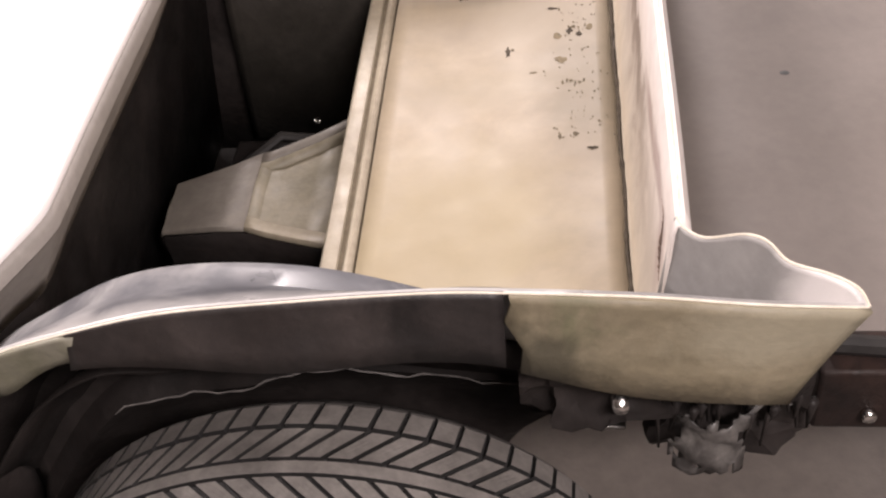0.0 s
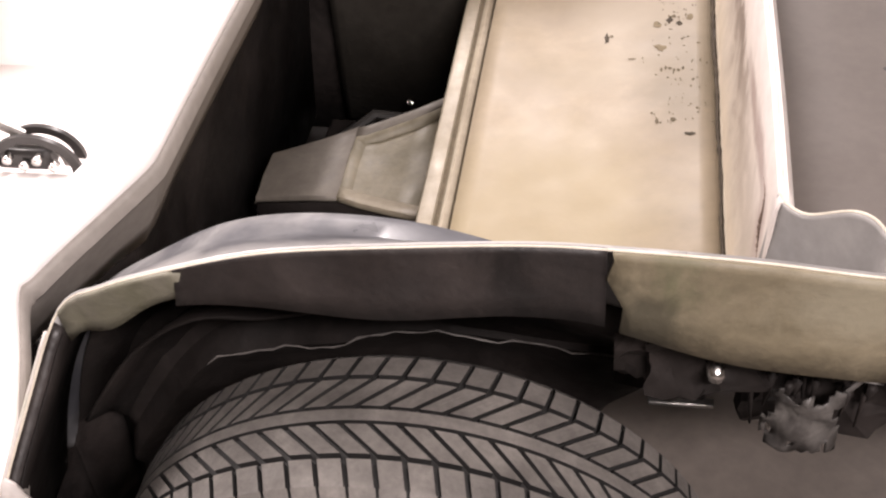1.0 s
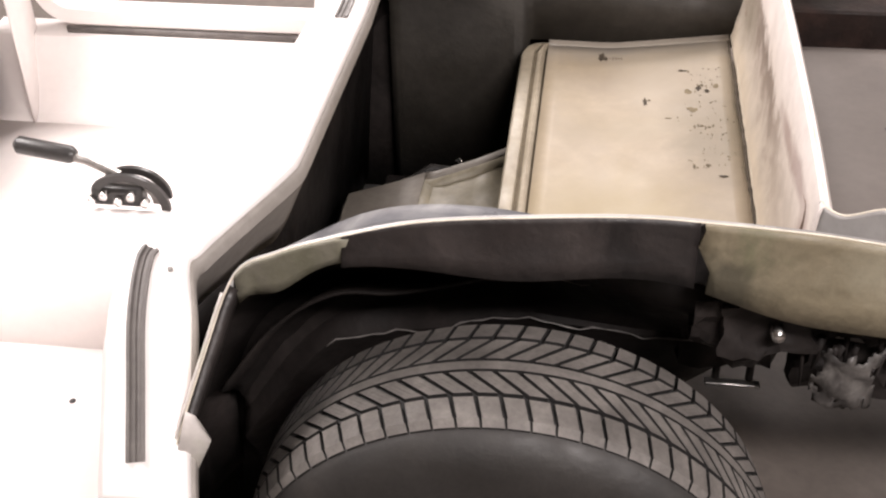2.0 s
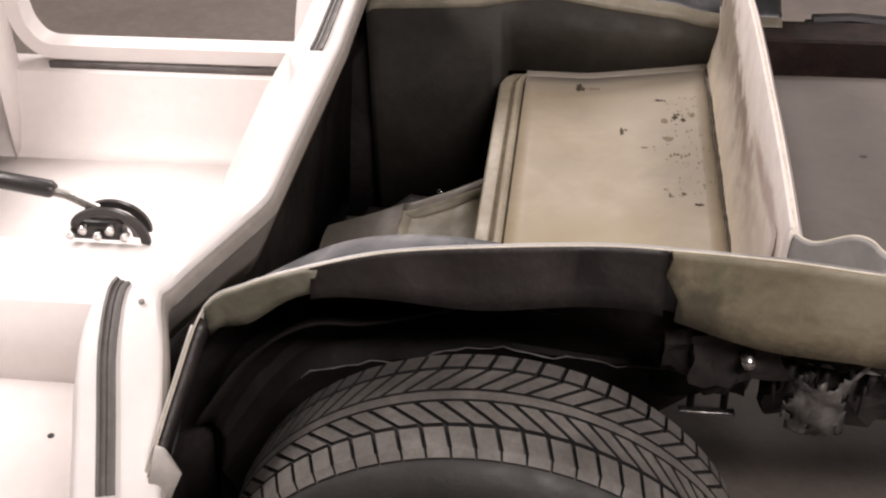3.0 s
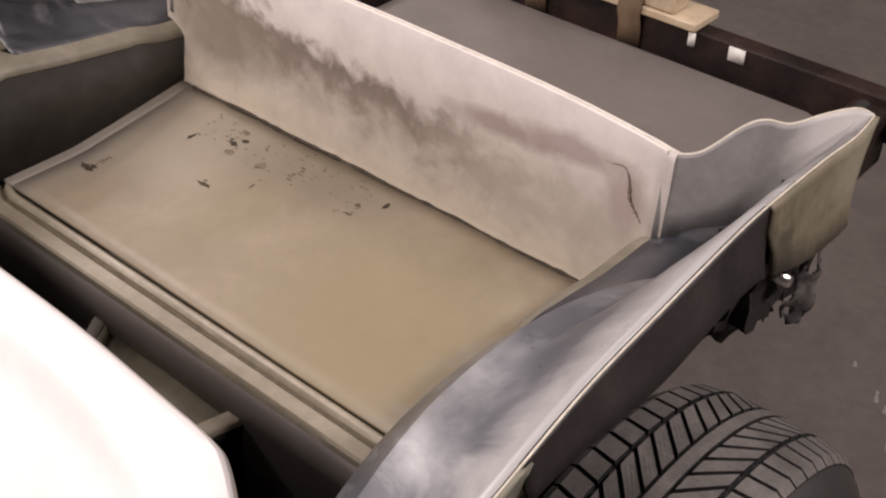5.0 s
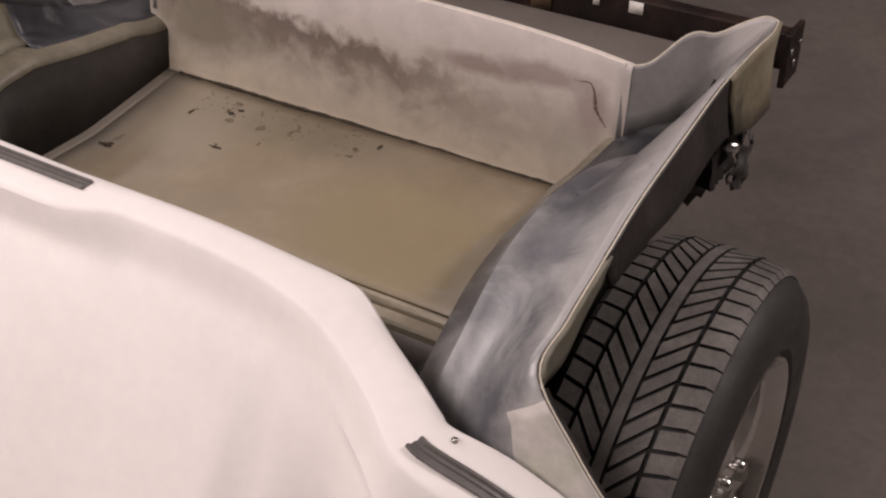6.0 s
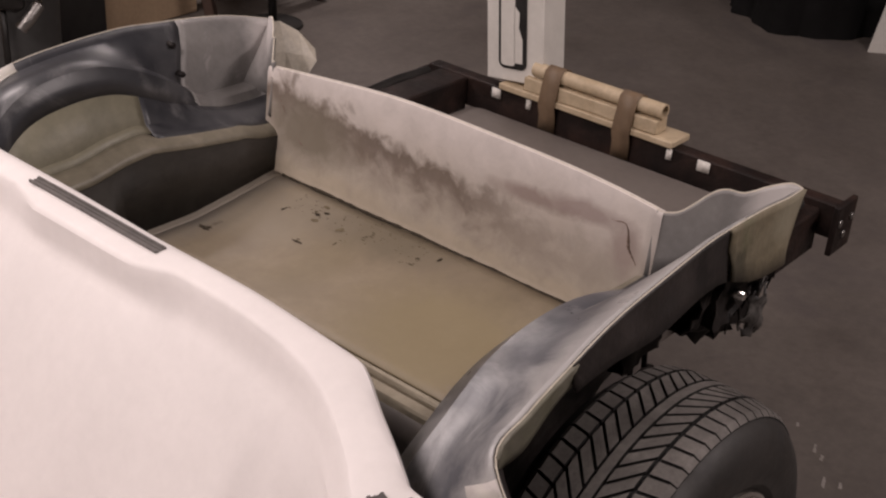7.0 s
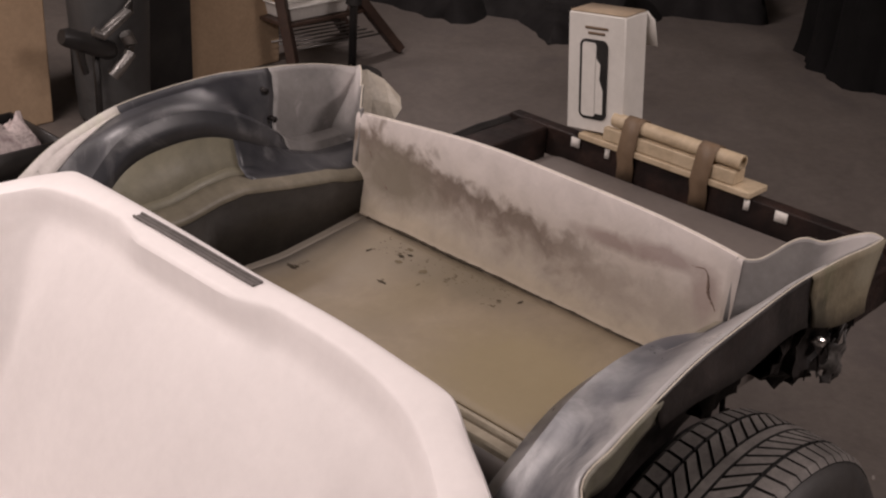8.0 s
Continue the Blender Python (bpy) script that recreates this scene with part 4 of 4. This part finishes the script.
for y, w in ((-0.248, 0.014), (-0.166, 0.006), (0.20, 0.006), (0.292, 0.012)):
    part("label_tag", boxed(0.889, 0.8925, y - w, y + w, 0.545, 0.568), "paper", cross)
# grey tank between the tray and the crossmember, with rounded ends
rr = []
for k in range(33):
    y = -0.435 + 0.80 * k / 32
    d = max(0.0, 0.05 - min(0.365 - y, y + 0.435))
    rd = 0.05 - math.sqrt(max(0.0, 0.05 ** 2 - d ** 2))
    x0, x1 = 0.378 + rd, 0.884 - rd
    zt = 0.52 - 0.4 * rd
    rr.append([(x0, y, 0.41), (x0, y, zt - 0.02), (x0 + 0.006, y, zt - 0.006), (x0 + 0.02, y, zt), (0.5, y, zt + 0.001), (0.62, y, zt + 0.0015), (0.76, y, zt + 0.001), (x1 - 0.02, y, zt), (x1 - 0.006, y, zt - 0.006), (x1, y, zt - 0.02), (x1, y, 0.41)])
tank = part("fuel_tank", loft(rr, caps=True), "tank", car, "plain grey painted tank behind the tray")
rr = [[(0.545 + 0.007 * q * math.cos(a), 0.06 + 0.005 * q * math.sin(a), 0.5216 + 0.001 * (1 - q)) for a in np.linspace(0, 2 * math.pi, 16)] for q in (1.0, 0.6, 0.05)]
part("scuff", loft(rr), "bin", tank, "faint dark scuff")
part("tank_seam", tube(bmesh.new(), [(0.878, y, 0.5075) for y in np.linspace(-0.31, 0.31, 12)], 0.004, 6), "rust", tank)
for s in (1, -1):
    end = part("bumper_bracket", boxed(0.865, 0.95, s * (0.547 if s < 0 else 0.507) - 0.006, s * (0.547 if s < 0 else 0.507) + 0.006, 0.478, 0.582 if s < 0 else 0.562), "rust", car, bevel=0.003)
    for k in range(3):
        part("bracket_hole", tube(bmesh.new(), [(0.88 + 0.026 * k, s * (0.553 if s < 0 else 0.513), 0.545 - 0.03 * (k % 2)), (0.88 + 0.026 * k, s * (0.5555 if s < 0 else 0.5155), 0.545 - 0.03 * (k % 2))], 0.008, 10), "steel", end)


# wheels
def wheel(s):
    hub = part("wheel", revolve([(0.178, 0.05), (0.19, 0.075), (0.194, 0.097), (0.204, 0.099), (0.208, 0.09), (0.206, 0.078), (0.205, -0.08), (0.19, -0.085)], 64), "chrome", car, "wheel with polished alloy rim")
    hub.matrix_basis = pose(0.003, -0.685 * s, 0.308, 0, 0, 180 if s > 0 else 0) @ Matrix.Scale(1.025, 4)
    half = [(0.2, 0.08), (0.205, 0.094), (0.214, 0.103), (0.217, 0.104), (0.219, 0.1035), (0.235, 0.108), (0.258, 0.109), (0.274, 0.106), (0.287, 0.100), (0.297, 0.091), (0.3045, 0.080), (0.3085, 0.045), (0.3095, 0.01)]
    prof = half + [(r, -y) for r, y in reversed(half)]
    part("tyre_carcass", revolve(prof, 96), "sidewall", hub, "dark tyre sidewall")
    part("tread_base", revolve([(0.3035, 0.079), (0.3065, 0.075), (0.3105, 0.045), (0.3112, 0.0), (0.3105, -0.045), (0.3065, -0.075), (0.3035, -0.079)], 96), "grooveshade", hub, "tyre grooves, their shade in near-black rubber")
    bm = bmesh.new()
    PITCH = 74
    da = 2 * math.pi / PITCH
    def block(y0, y1, a0, a1, skew, r0, r1, drop0=0.0, drop1=0.0, seg=3):
        top, low = [], []
        for j in range(seg + 1):
            f = j / seg
            row_t, row_l = [], []
            for y, sk, dr in ((y0, 0, drop0), (y1, skew, drop1)):
                a = a0 + (a1 - a0) * f + sk
                row_t.append(bm.verts.new(((r1 - dr) * math.cos(a), y, (r1 - dr) * math.sin(a))))
                row_l.append(bm.verts.new(((r0 - dr) * math.cos(a), y, (r0 - dr) * math.sin(a))))
            top.append(row_t)
            low.append(row_l)
        for j in range(seg):
            bm.faces.new((top[j][0], top[j][1], top[j + 1][1], top[j + 1][0]))
            bm.faces.new((top[j][0], top[j + 1][0], low[j + 1][0], low[j][0]))
            bm.faces.new((top[j][1], low[j][1], low[j + 1][1], top[j + 1][1]))
        for j in (0, seg):
            bm.faces.new((top[j][0], low[j][0], low[j][1], top[j][1]))
    turn = 1 if s > 0 else -1
    for k in range(PITCH):
        a = k * da
        for side in (1, -1):
            h = a if side > 0 else a + 0.4 * da
            block(0.0105 * side, 0.0425 * side, h, h + da * 0.75, turn * da * 1.35, 0.300, 0.318, 0, 0.0008)
            h += turn * da * 1.35
            block(0.0480 * side, 0.074 * side, h, h + da * 0.81, turn * da * 0.26, 0.300, 0.318, 0.0012, 0.006)
            block(0.074 * side, 0.082 * side, h + turn * da * 0.26 - 0.03 * da, h + da * 0.86 + turn * da * 0.26, turn * da * 0.05, 0.292, 0.318, 0.006, 0.0125)
        block(-0.0065, 0.0065, a, a + da, 0, 0.300, 0.318)
    tread = part("tread", bm, "rubber", hub, "dusty grey tread in a V pattern", smooth=False)
    # block sides carry the groove shade as colour
    tread.data.materials.append(M["grooveshade"])
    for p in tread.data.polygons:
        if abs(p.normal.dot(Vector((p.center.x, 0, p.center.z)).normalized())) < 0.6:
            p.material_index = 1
    # rim face: deep dish, five broad spokes, dark slots between them, nuts and cap
    part("rim_dish", revolve([(0.19, 0.07), (0.178, 0.045), (0.165, 0.01), (0.06, 0.015), (0.0, 0.015)], 64), "steel", hub, "grey dish of the rim")
    part("rim_lip", revolve([(0.176, 0.066), (0.184, 0.080), (0.190, 0.092), (0.197, 0.101), (0.203, 0.102), (0.207, 0.096), (0.206, 0.086)], 96), "chrome", hub, "polished rim lip")
    for k in range(5):
        m = Matrix.Rotation(k * 2 * math.pi / 5, 4, "Y")
        prof = [(0.035, 0.034, 0.080), (0.07, 0.030, 0.089), (0.10, 0.028, 0.091), (0.14, 0.032, 0.088), (0.165, 0.042, 0.082), (0.186, 0.052, 0.078)]
        rings = [[m @ Vector((r, 0.02, -w)), m @ Vector((r, y - 0.012, -w)), m @ Vector((r, y, -w * 0.82)), m @ Vector((r, y - 0.004, -w * 0.4)), m @ Vector((r, y - 0.008, 0)), m @ Vector((r, y - 0.004, w * 0.4)), m @ Vector((r, y, w * 0.82)), m @ Vector((r, y - 0.012, w)), m @ Vector((r, 0.02, w))] for r, w, y in prof]
        part("spoke", loft(rings), "chrome", hub, "polished spoke")
        m2 = Matrix.Rotation((k + 0.5) * 2 * math.pi / 5, 4, "Y")
        ring = [[m2 @ Vector((0.125 + q * 0.036 * math.cos(a), y, q * 0.022 * math.sin(a))) for a in np.linspace(0, 2 * math.pi, 17)[:-1]] for q, y in ((1.0, 0.019), (0.9, 0.021), (0.05, 0.0205))]
        part("slot", loft(ring, closed=True), "under", hub, "dark slot in the rim")
        nut = m @ Vector((0.055, 0.0, 0.0))
        part("wheel_nut", tube(bmesh.new(), [(nut.x, 0.07, nut.z), (nut.x, 0.096, nut.z), (nut.x, 0.099, nut.z)], [0.009, 0.009, 0.006], 6), "chrome", hub)
    part("hub_cap", revolve([(0.0, 0.098), (0.026, 0.096), (0.032, 0.089), (0.034, 0.03)], 32), "chrome", hub)
    return hub


wheel(1)
wheel(-1)


# ---- on the crossmember ----
def timber(x0, x1, y0, y1, z0, z1, label):
    t = tagged(part("timber_offcut", boxed(x0, x1, y0, y1, z0, z1), "wood", None, label, bevel=0.003), label, "timber", "timber strapped to the crossmember")
    return t


timber(0.88, 0.955, -0.175, 0.28, 0.573, 0.588, "thin pale pine board lying on the steel crossmember")
timber(0.885, 0.93, -0.13, 0.215, 0.5885, 0.62, "pale pine offcut taped onto the crossmember")
tube_thing = thing("cardboard_tube", "pale cardboard tube with a dark open end, taped on timber", "tube")
rings = [[(0.905 + r * math.cos(a), y, 0.638 + r * math.sin(a)) for a in [k * math.pi / 10 for k in range(20)]] for r, y in ((0.001, -0.10), (0.0125, -0.10), (0.0125, -0.135), (0.0165, -0.135), (0.0165, 0.20), (0.001, 0.20))]
part("tube_wall", loft(rings, closed=True), "wood", tube_thing)
for y in (0.145, -0.05):
    band = thing("tape_band", "brown packing tape band round timber and crossmember", "tape", group="tape bands")
    path = [(0.888, 0.51), (0.886, 0.545), (0.876, 0.573), (0.877, 0.59), (0.882, 0.62), (0.888, 0.65), (0.905, 0.658), (0.921, 0.652), (0.935, 0.62), (0.959, 0.588), (0.959, 0.572), (0.95, 0.565)]
    rr = [[(x, y - 0.022 - 0.001 * k, z) for k, (x, z) in enumerate(path)], [(x, y + 0.022 - 0.001 * k, z) for k, (x, z) in enumerate(path)]]
    part("band", loft(rr), "tape", band, thick=0.002)

# printed carton standing on the crossmember
carton = thing("oil_carton", "white printed carton with a dark picture window of a bottle", "carton", pose(0.942, 0.252, 0.594, -5.5, 0, 4))
part("carton_body", boxed(-0.045, 0.045, -0.075, 0.075, 0, 0.272), "paper", carton, bevel=0.003)
part("carton_top", boxed(-0.042, 0.042, -0.072, 0.072, 0.2725, 0.276), "cardlight", carton)
part("carton_flap", loft([[(0.046, y, 0.272), (0.062, y - 0.01, 0.25), (0.07, y - 0.015, 0.19)] for y in (-0.075, -0.02)]), "paper", carton, thick=0.002)


def rounded_plate(x, y0, y1, z0, z1, r, t):
    bm = bmesh.new()
    pts = []
    for cy, cz, a0 in ((y1 - r, z1 - r, 0), (y0 + r, z1 - r, 90), (y0 + r, z0 + r, 180), (y1 - r, z0 + r, 270)):
        pts += [(cy + r * math.cos(radians(a0 + 15 * k)), cz + r * math.sin(radians(a0 + 15 * k))) for k in range(7)]
    f = bm.faces.new([bm.verts.new((x, y, z)) for y, z in pts])
    g = bmesh.ops.extrude_face_region(bm, geom=[f])
    bmesh.ops.translate(bm, verts=[v for v in g["geom"] if isinstance(v, bmesh.types.BMVert)], vec=(-t, 0, 0))
    return bm


part("picture_window", rounded_plate(-0.0455, -0.032, 0.042, 0.03, 0.215, 0.016, 0.0015), "black", carton, smooth=False)
part("picture_ground", rounded_plate(-0.0475, -0.002, 0.035, 0.037, 0.208, 0.008, 0.0008), "paper", carton, smooth=False)
bm = bmesh.new()
outline = [(-0.022, 0.045), (-0.022, 0.10), (-0.012, 0.125), (-0.014, 0.16), (0.0, 0.175), (0.0, 0.045)]
f = bm.faces.new([bm.verts.new((-0.0476, y, z)) for y, z in outline])
g = bmesh.ops.extrude_face_region(bm, geom=[f])
bmesh.ops.translate(bm, verts=[v for v in g["geom"] if isinstance(v, bmesh.types.BMVert)], vec=(-0.0007, 0, 0))
part("picture_bottle", bm, "paper", carton, "printed pale bottle", smooth=False)
for k, w in enumerate((0.03, 0.022)):
    part("print_bar", boxed(-0.0465, -0.0455, -w, w, 0.238 - 0.012 * k, 0.244 - 0.012 * k), "tape", carton)


# ---- the far side of the garage ----
def cardboard(x0, x1, y0, y1, z1, label, turn=0):
    cx, cy = (x0 + x1) / 2, (y0 + y1) / 2
    c = thing("cardboard_box", label, "box", pose(cx, cy, FLOOR, 0, 0, turn), "boxes by the far wall")
    w, d = (x1 - x0) / 2, (y1 - y0) / 2
    part("box_body", boxed(-w, w, -d, d, 0, z1), "card", c, bevel=0.006)
    part("packing_tape", boxed(-0.03, 0.03, -d - 0.0015, d + 0.0015, z1 * 0.4, z1 + 0.0015), "tape", c)
    part("corner_edge", boxed(-w - 0.002, -w + 0.035, -d - 0.002, -d + 0.0, 0.01, z1), "cardlight", c)
    return c


cardboard(0.12, 0.78, 2.50, 2.95, 0.9, "tall brown cardboard box standing on the concrete")
cardboard(1.305, 1.865, 2.56, 3.0, 0.95, "large brown cardboard box with a pale worn corner", 4)
cardboard(2.15, 2.6, 3.1, 3.5, 0.55, "brown cardboard box in the shade behind a ladder", -8)
dark = thing("black_cabinet", "black cabinet standing between cardboard boxes", "cabinet", pose(1.25, 2.72, FLOOR))
part("cabinet_body", boxed(-0.15, 0.15, -0.2, 0.2, 0, 1.0), "black", dark, bevel=0.01)
part("cabinet_door", boxed(-0.14, 0.14, -0.212, -0.2, 0.03, 0.97), "black", dark, bevel=0.004)

bin_ = thing("waste_bin", "dark grey round waste bin with a rolled rim", "bin", pose(0.98, 2.42, FLOOR))
part("bin_wall", loft([[(r * math.cos(a), r * math.sin(a), z) for a in [k * math.pi / 16 for k in range(32)]] for r, z in ((0.11, 0), (0.125, 0.02), (0.15, 0.62), (0.158, 0.63), (0.158, 0.65), (0.146, 0.65), (0.13, 0.1))], closed=True), "bin", bin_)

part("bin_rim", tube(bmesh.new(), [(0.155 * math.cos(a), 0.155 * math.sin(a), 0.645) for a in np.linspace(0, 2 * math.pi, 33)], 0.008, 8, caps=False), "bin", bin_)
part("bin_bag", loft([[(r * math.cos(a) * (1 + 0.05 * math.sin(7 * a)), r * math.sin(a), z + 0.012 * math.sin(5 * a)) for a in [k * math.pi / 16 for k in range(32)]] for r, z in ((0.145, 0.635), (0.166, 0.662), (0.171, 0.63), (0.168, 0.57))], closed=True), "bag", bin_, "black bin liner folded over the rim", thick=0.002)
tool = thing("power_tool", "black and silver power tool lying across the bin", "tool", pose(0.835, 2.25, 0.32))
part("tool_body", tube(bmesh.new(), [(-0.14, 0, 0.05), (-0.12, 0, 0.045), (-0.02, 0.0, 0.0), (0.04, 0.01, -0.03), (0.06, 0.01, -0.04)], [0.025, 0.032, 0.036, 0.034, 0.02], 16), "black", tool)
part("tool_handle", tube(bmesh.new(), [(-0.08, 0, 0.02), (-0.07, 0.0, -0.05), (-0.06, 0, -0.09)], [0.014, 0.013, 0.012]), "black", tool)
part("upper_elbow", tube(bmesh.new(), [(-0.03, -0.01, 0.05), (0.0, -0.02, 0.035), (0.05, -0.02, 0.07), (0.11, -0.01, 0.10), (0.14, 0, 0.17)], 0.019, 12), "steel", tool)
part("lower_elbow", tube(bmesh.new(), [(0.03, -0.02, -0.11), (0.055, -0.03, -0.08), (0.10, -0.02, -0.045), (0.12, 0, -0.02), (0.10, 0, 0.02)], 0.022, 12), "steel", tool)
part("tool_prop", tube(bmesh.new(), [(0.0, 0.03, -0.338), (0.0, 0.03, -0.02)], 0.012, 8), "black", tool)

crate = thing("rag_crate", "shallow open crate of pale crumpled rags on the floor", "crate", pose(0.36, 2.29, FLOOR))
for x0, x1, y0, y1 in ((-0.24, 0.24, -0.17, -0.16), (-0.24, 0.24, 0.16, 0.17), (-0.24, -0.23, -0.16, 0.16), (0.23, 0.24, -0.16, 0.16)):
    part("crate_side", boxed(x0, x1, y0, y1, 0, 0.09), "black", crate)
part("crate_base", boxed(-0.23, 0.23, -0.16, 0.16, 0.004, 0.012), "black", crate)


def crumple(w, d, h, seed, n=16, base=0.0, rough=1.0):
    rng = random.Random(seed)
    off = Vector((rng.uniform(0, 50), rng.uniform(0, 50), 0))
    rings = []
    for i in range(n + 1):
        row = []
        for j in range(n + 1):
            u, v = 2 * i / n - 1, 2 * j / n - 1
            dome = max(0.0, 1 - max(abs(u), abs(v)) ** 3)
            z = base + dome * h * (0.6 + rough * (0.5 * noise.noise(Vector((u * 1.6, v * 1.6, 0)) + off) + 0.12 * noise.noise(Vector((u * 5, v * 5, 3)) + off)))
            k = 1 + 0.15 * noise.noise(Vector((u * 3, v * 3, 9)) + off)
            row.append((u * w * k, v * d * k, max(base, z)))
        rings.append(row)
    return loft(rings)


for k, (x, y) in enumerate(((-0.11, -0.05), (0.1, -0.04), (0.0, 0.07))):
    rag = thing("crumpled_rag", "pale pinkish crumpled dirty rag in a shallow crate", "rag", pose(0.36 + x, 2.29 + y, FLOOR + 0.012), "rags in the crate")
    part("rag_cloth", crumple(0.12, 0.09, 0.2, 5 + k), "rag", rag)

ladder = thing("wooden_trestle", "dark brown wooden trestle standing splayed on the concrete", "trestle", pose(2.0, 2.38, FLOOR))
for foot, head in (((0.40, 0, 0), (-0.16, 0.10, 0.66)), ((0.40, 0.34, 0), (-0.16, 0.24, 0.66)), ((-0.2, 0, 0), (-0.28, 0.10, 0.66)), ((-0.2, 0.34, 0), (-0.28, 0.24, 0.66))):
    d = (Vector(head) - Vector(foot))
    m = Matrix.Translation(foot) @ d.to_track_quat("Z", "Y").to_matrix().to_4x4()
    part("trestle_leg", boxed(-0.03, 0.03, -0.02, 0.02, 0.018, d.length, m), "ladder", ladder, bevel=0.004)
part("trestle_head", boxed(-0.34, -0.10, 0.06, 0.28, 0.64, 0.68), "ladder", ladder, bevel=0.004)
part("trestle_shelf", boxed(-0.23, 0.25, 0.02, 0.32, 0.20, 0.215), "ladder", ladder, bevel=0.003)
for k in range(7):
    part("rack_wire", tube(bmesh.new(), [(-0.19 + 0.0 * k, 0.03 + 0.045 * k, 0.105), (0.30, 0.03 + 0.045 * k, 0.09)], 0.004, 6), "steel", ladder)
tub = thing("plastic_container", "shallow white plastic container on a trestle shelf", "container", pose(1.965, 2.53, FLOOR + 0.216))
rr = [[(x * w, y * d, z) for x, y in ((-1, -1), (0, -1.03), (1, -1), (1.02, 0), (1, 1), (0, 1.03), (-1, 1), (-1.02, 0))] for w, d, z in ((0.01, 0.01, 0), (0.15, 0.10, 0), (0.165, 0.115, 0.055), (0.175, 0.125, 0.057), (0.175, 0.125, 0.064), (0.158, 0.108, 0.064), (0.148, 0.098, 0.006), (0.01, 0.01, 0.006))]
part("container_wall", loft(rr, closed=True), "plastic", tub, bevel=0.003)
post = thing("black_stand", "black metal stand with round foot", "stand", pose(2.0, 2.26, FLOOR))
part("stand_pole", tube(bmesh.new(), [(0, 0, 0.02), (0, 0, 1.0)], 0.017, 10), "black", post)
part("stand_grip", tube(bmesh.new(), [(0, 0, 0.30), (0.0, 0, 0.36)], 0.034, 12), "black", post)
part("stand_foot", loft([[(r * math.cos(a), r * math.sin(a), z) for a in [k * math.pi / 12 for k in range(24)]] for r, z in ((0.001, 0), (0.12, 0), (0.12, 0.012), (0.03, 0.026), (0.001, 0.026))], closed=True), "black", post)
hose = thing("rubber_hose", "black rubber hose coiled on the concrete floor", "hose", pose(1.66, 2.34, FLOOR + 0.012))
part("hose_coil", tube(bmesh.new(), [((0.16 + 0.012 * math.sin(3 * a)) * math.cos(a), (0.13 + 0.01 * math.cos(2 * a)) * math.sin(a), 0.012 * a / 6.3) for a in np.linspace(0, 13, 70)], 0.011, 8), "black", hose)

# pale scuffs on the concrete beside the wheel
rng = random.Random(17)
floor_ob = bpy.data.objects["floor"]
for x, y, w in ((0.966, -0.586, 0.03), (0.945, -0.612, 0.02), (0.87, -0.652, 0.035), (0.884, -0.682, 0.02), (1.02, -0.52, 0.015)):
    rr = [[(x + (u - 0.5) * w, y + 0.35 * (u - 0.5) * w + v * 0.004 * rng.uniform(0.3, 1.3), FLOOR + 0.0008) for v in (-1, 1)] for u in np.linspace(0, 1, 7)]
    part("paint_scuff", loft(rr), "return", floor_ob)

# black covered heap by the wall and a tall dark shape of unclear kind
for k, (x, y, w, d, h) in enumerate(((3.35, 2.95, 0.45, 0.4, 0.4), (3.75, 2.45, 0.5, 0.42, 0.5), (4.3, 2.2, 0.42, 0.42, 0.6), (3.35, 2.2, 0.28, 0.2, 0.16))):
    heap = thing("black_bag", "slumped black plastic bag on the concrete floor", "bag", pose(x, y, FLOOR, 0, 0, 20 * k), "bags along the wall")
    part("bag_skin", crumple(w, d, h, 31 + k, 24, 0.0, 0.7), "bag", heap)
# the draped form is made up; only a dark upright shape is known
cover = thing("dark_upright", "tall dark upright shape of unclear kind", "cover", pose(4.05, 0.82, FLOOR, 0, 0, -36))
rings = []
for z in (0.0, 0.05, 0.12, 0.3, 0.6, 0.9, 1.2, 1.3):
    ring = []
    for k in range(72):
        a = 2 * math.pi * k / 72
        c, d = math.cos(a), math.sin(a)
        sq = 1 / max(abs(c), abs(d)) ** 0.6
        r = sq * (1 + 0.05 * math.sin(9 * a + z) + 0.03 * math.sin(17 * a)) * (0.8 if z > 1.25 else 1.0) + 0.06 * math.exp(-z * 14)
        ring.append((0.40 * r * c, 0.33 * r * d, z))
    rings.append(ring)
part("cover_side", loft(rings[:7], closed=True), "cloth", cover)
part("cover_top", loft(rings[6:], closed=True, caps=True), "cloth", cover)
board = thing("white_board", "white panel leaning upright on the floor", "panel", pose(3.68, 0.46, FLOOR, 0, 0, -54))
bm = bmesh.new()
f = bm.faces.new([bm.verts.new(p) for p in ((0, 0, 0), (0.45, 0, 0), (0.45, 0.02, 0.26), (0.046, 0.02, 0.26))])
g = bmesh.ops.extrude_face_region(bm, geom=[f])
bmesh.ops.translate(bm, verts=[v for v in g["geom"] if isinstance(v, bmesh.types.BMVert)], vec=(0, 0.012, 0))
part("panel_sheet", bm, "paper", board, smooth=False)
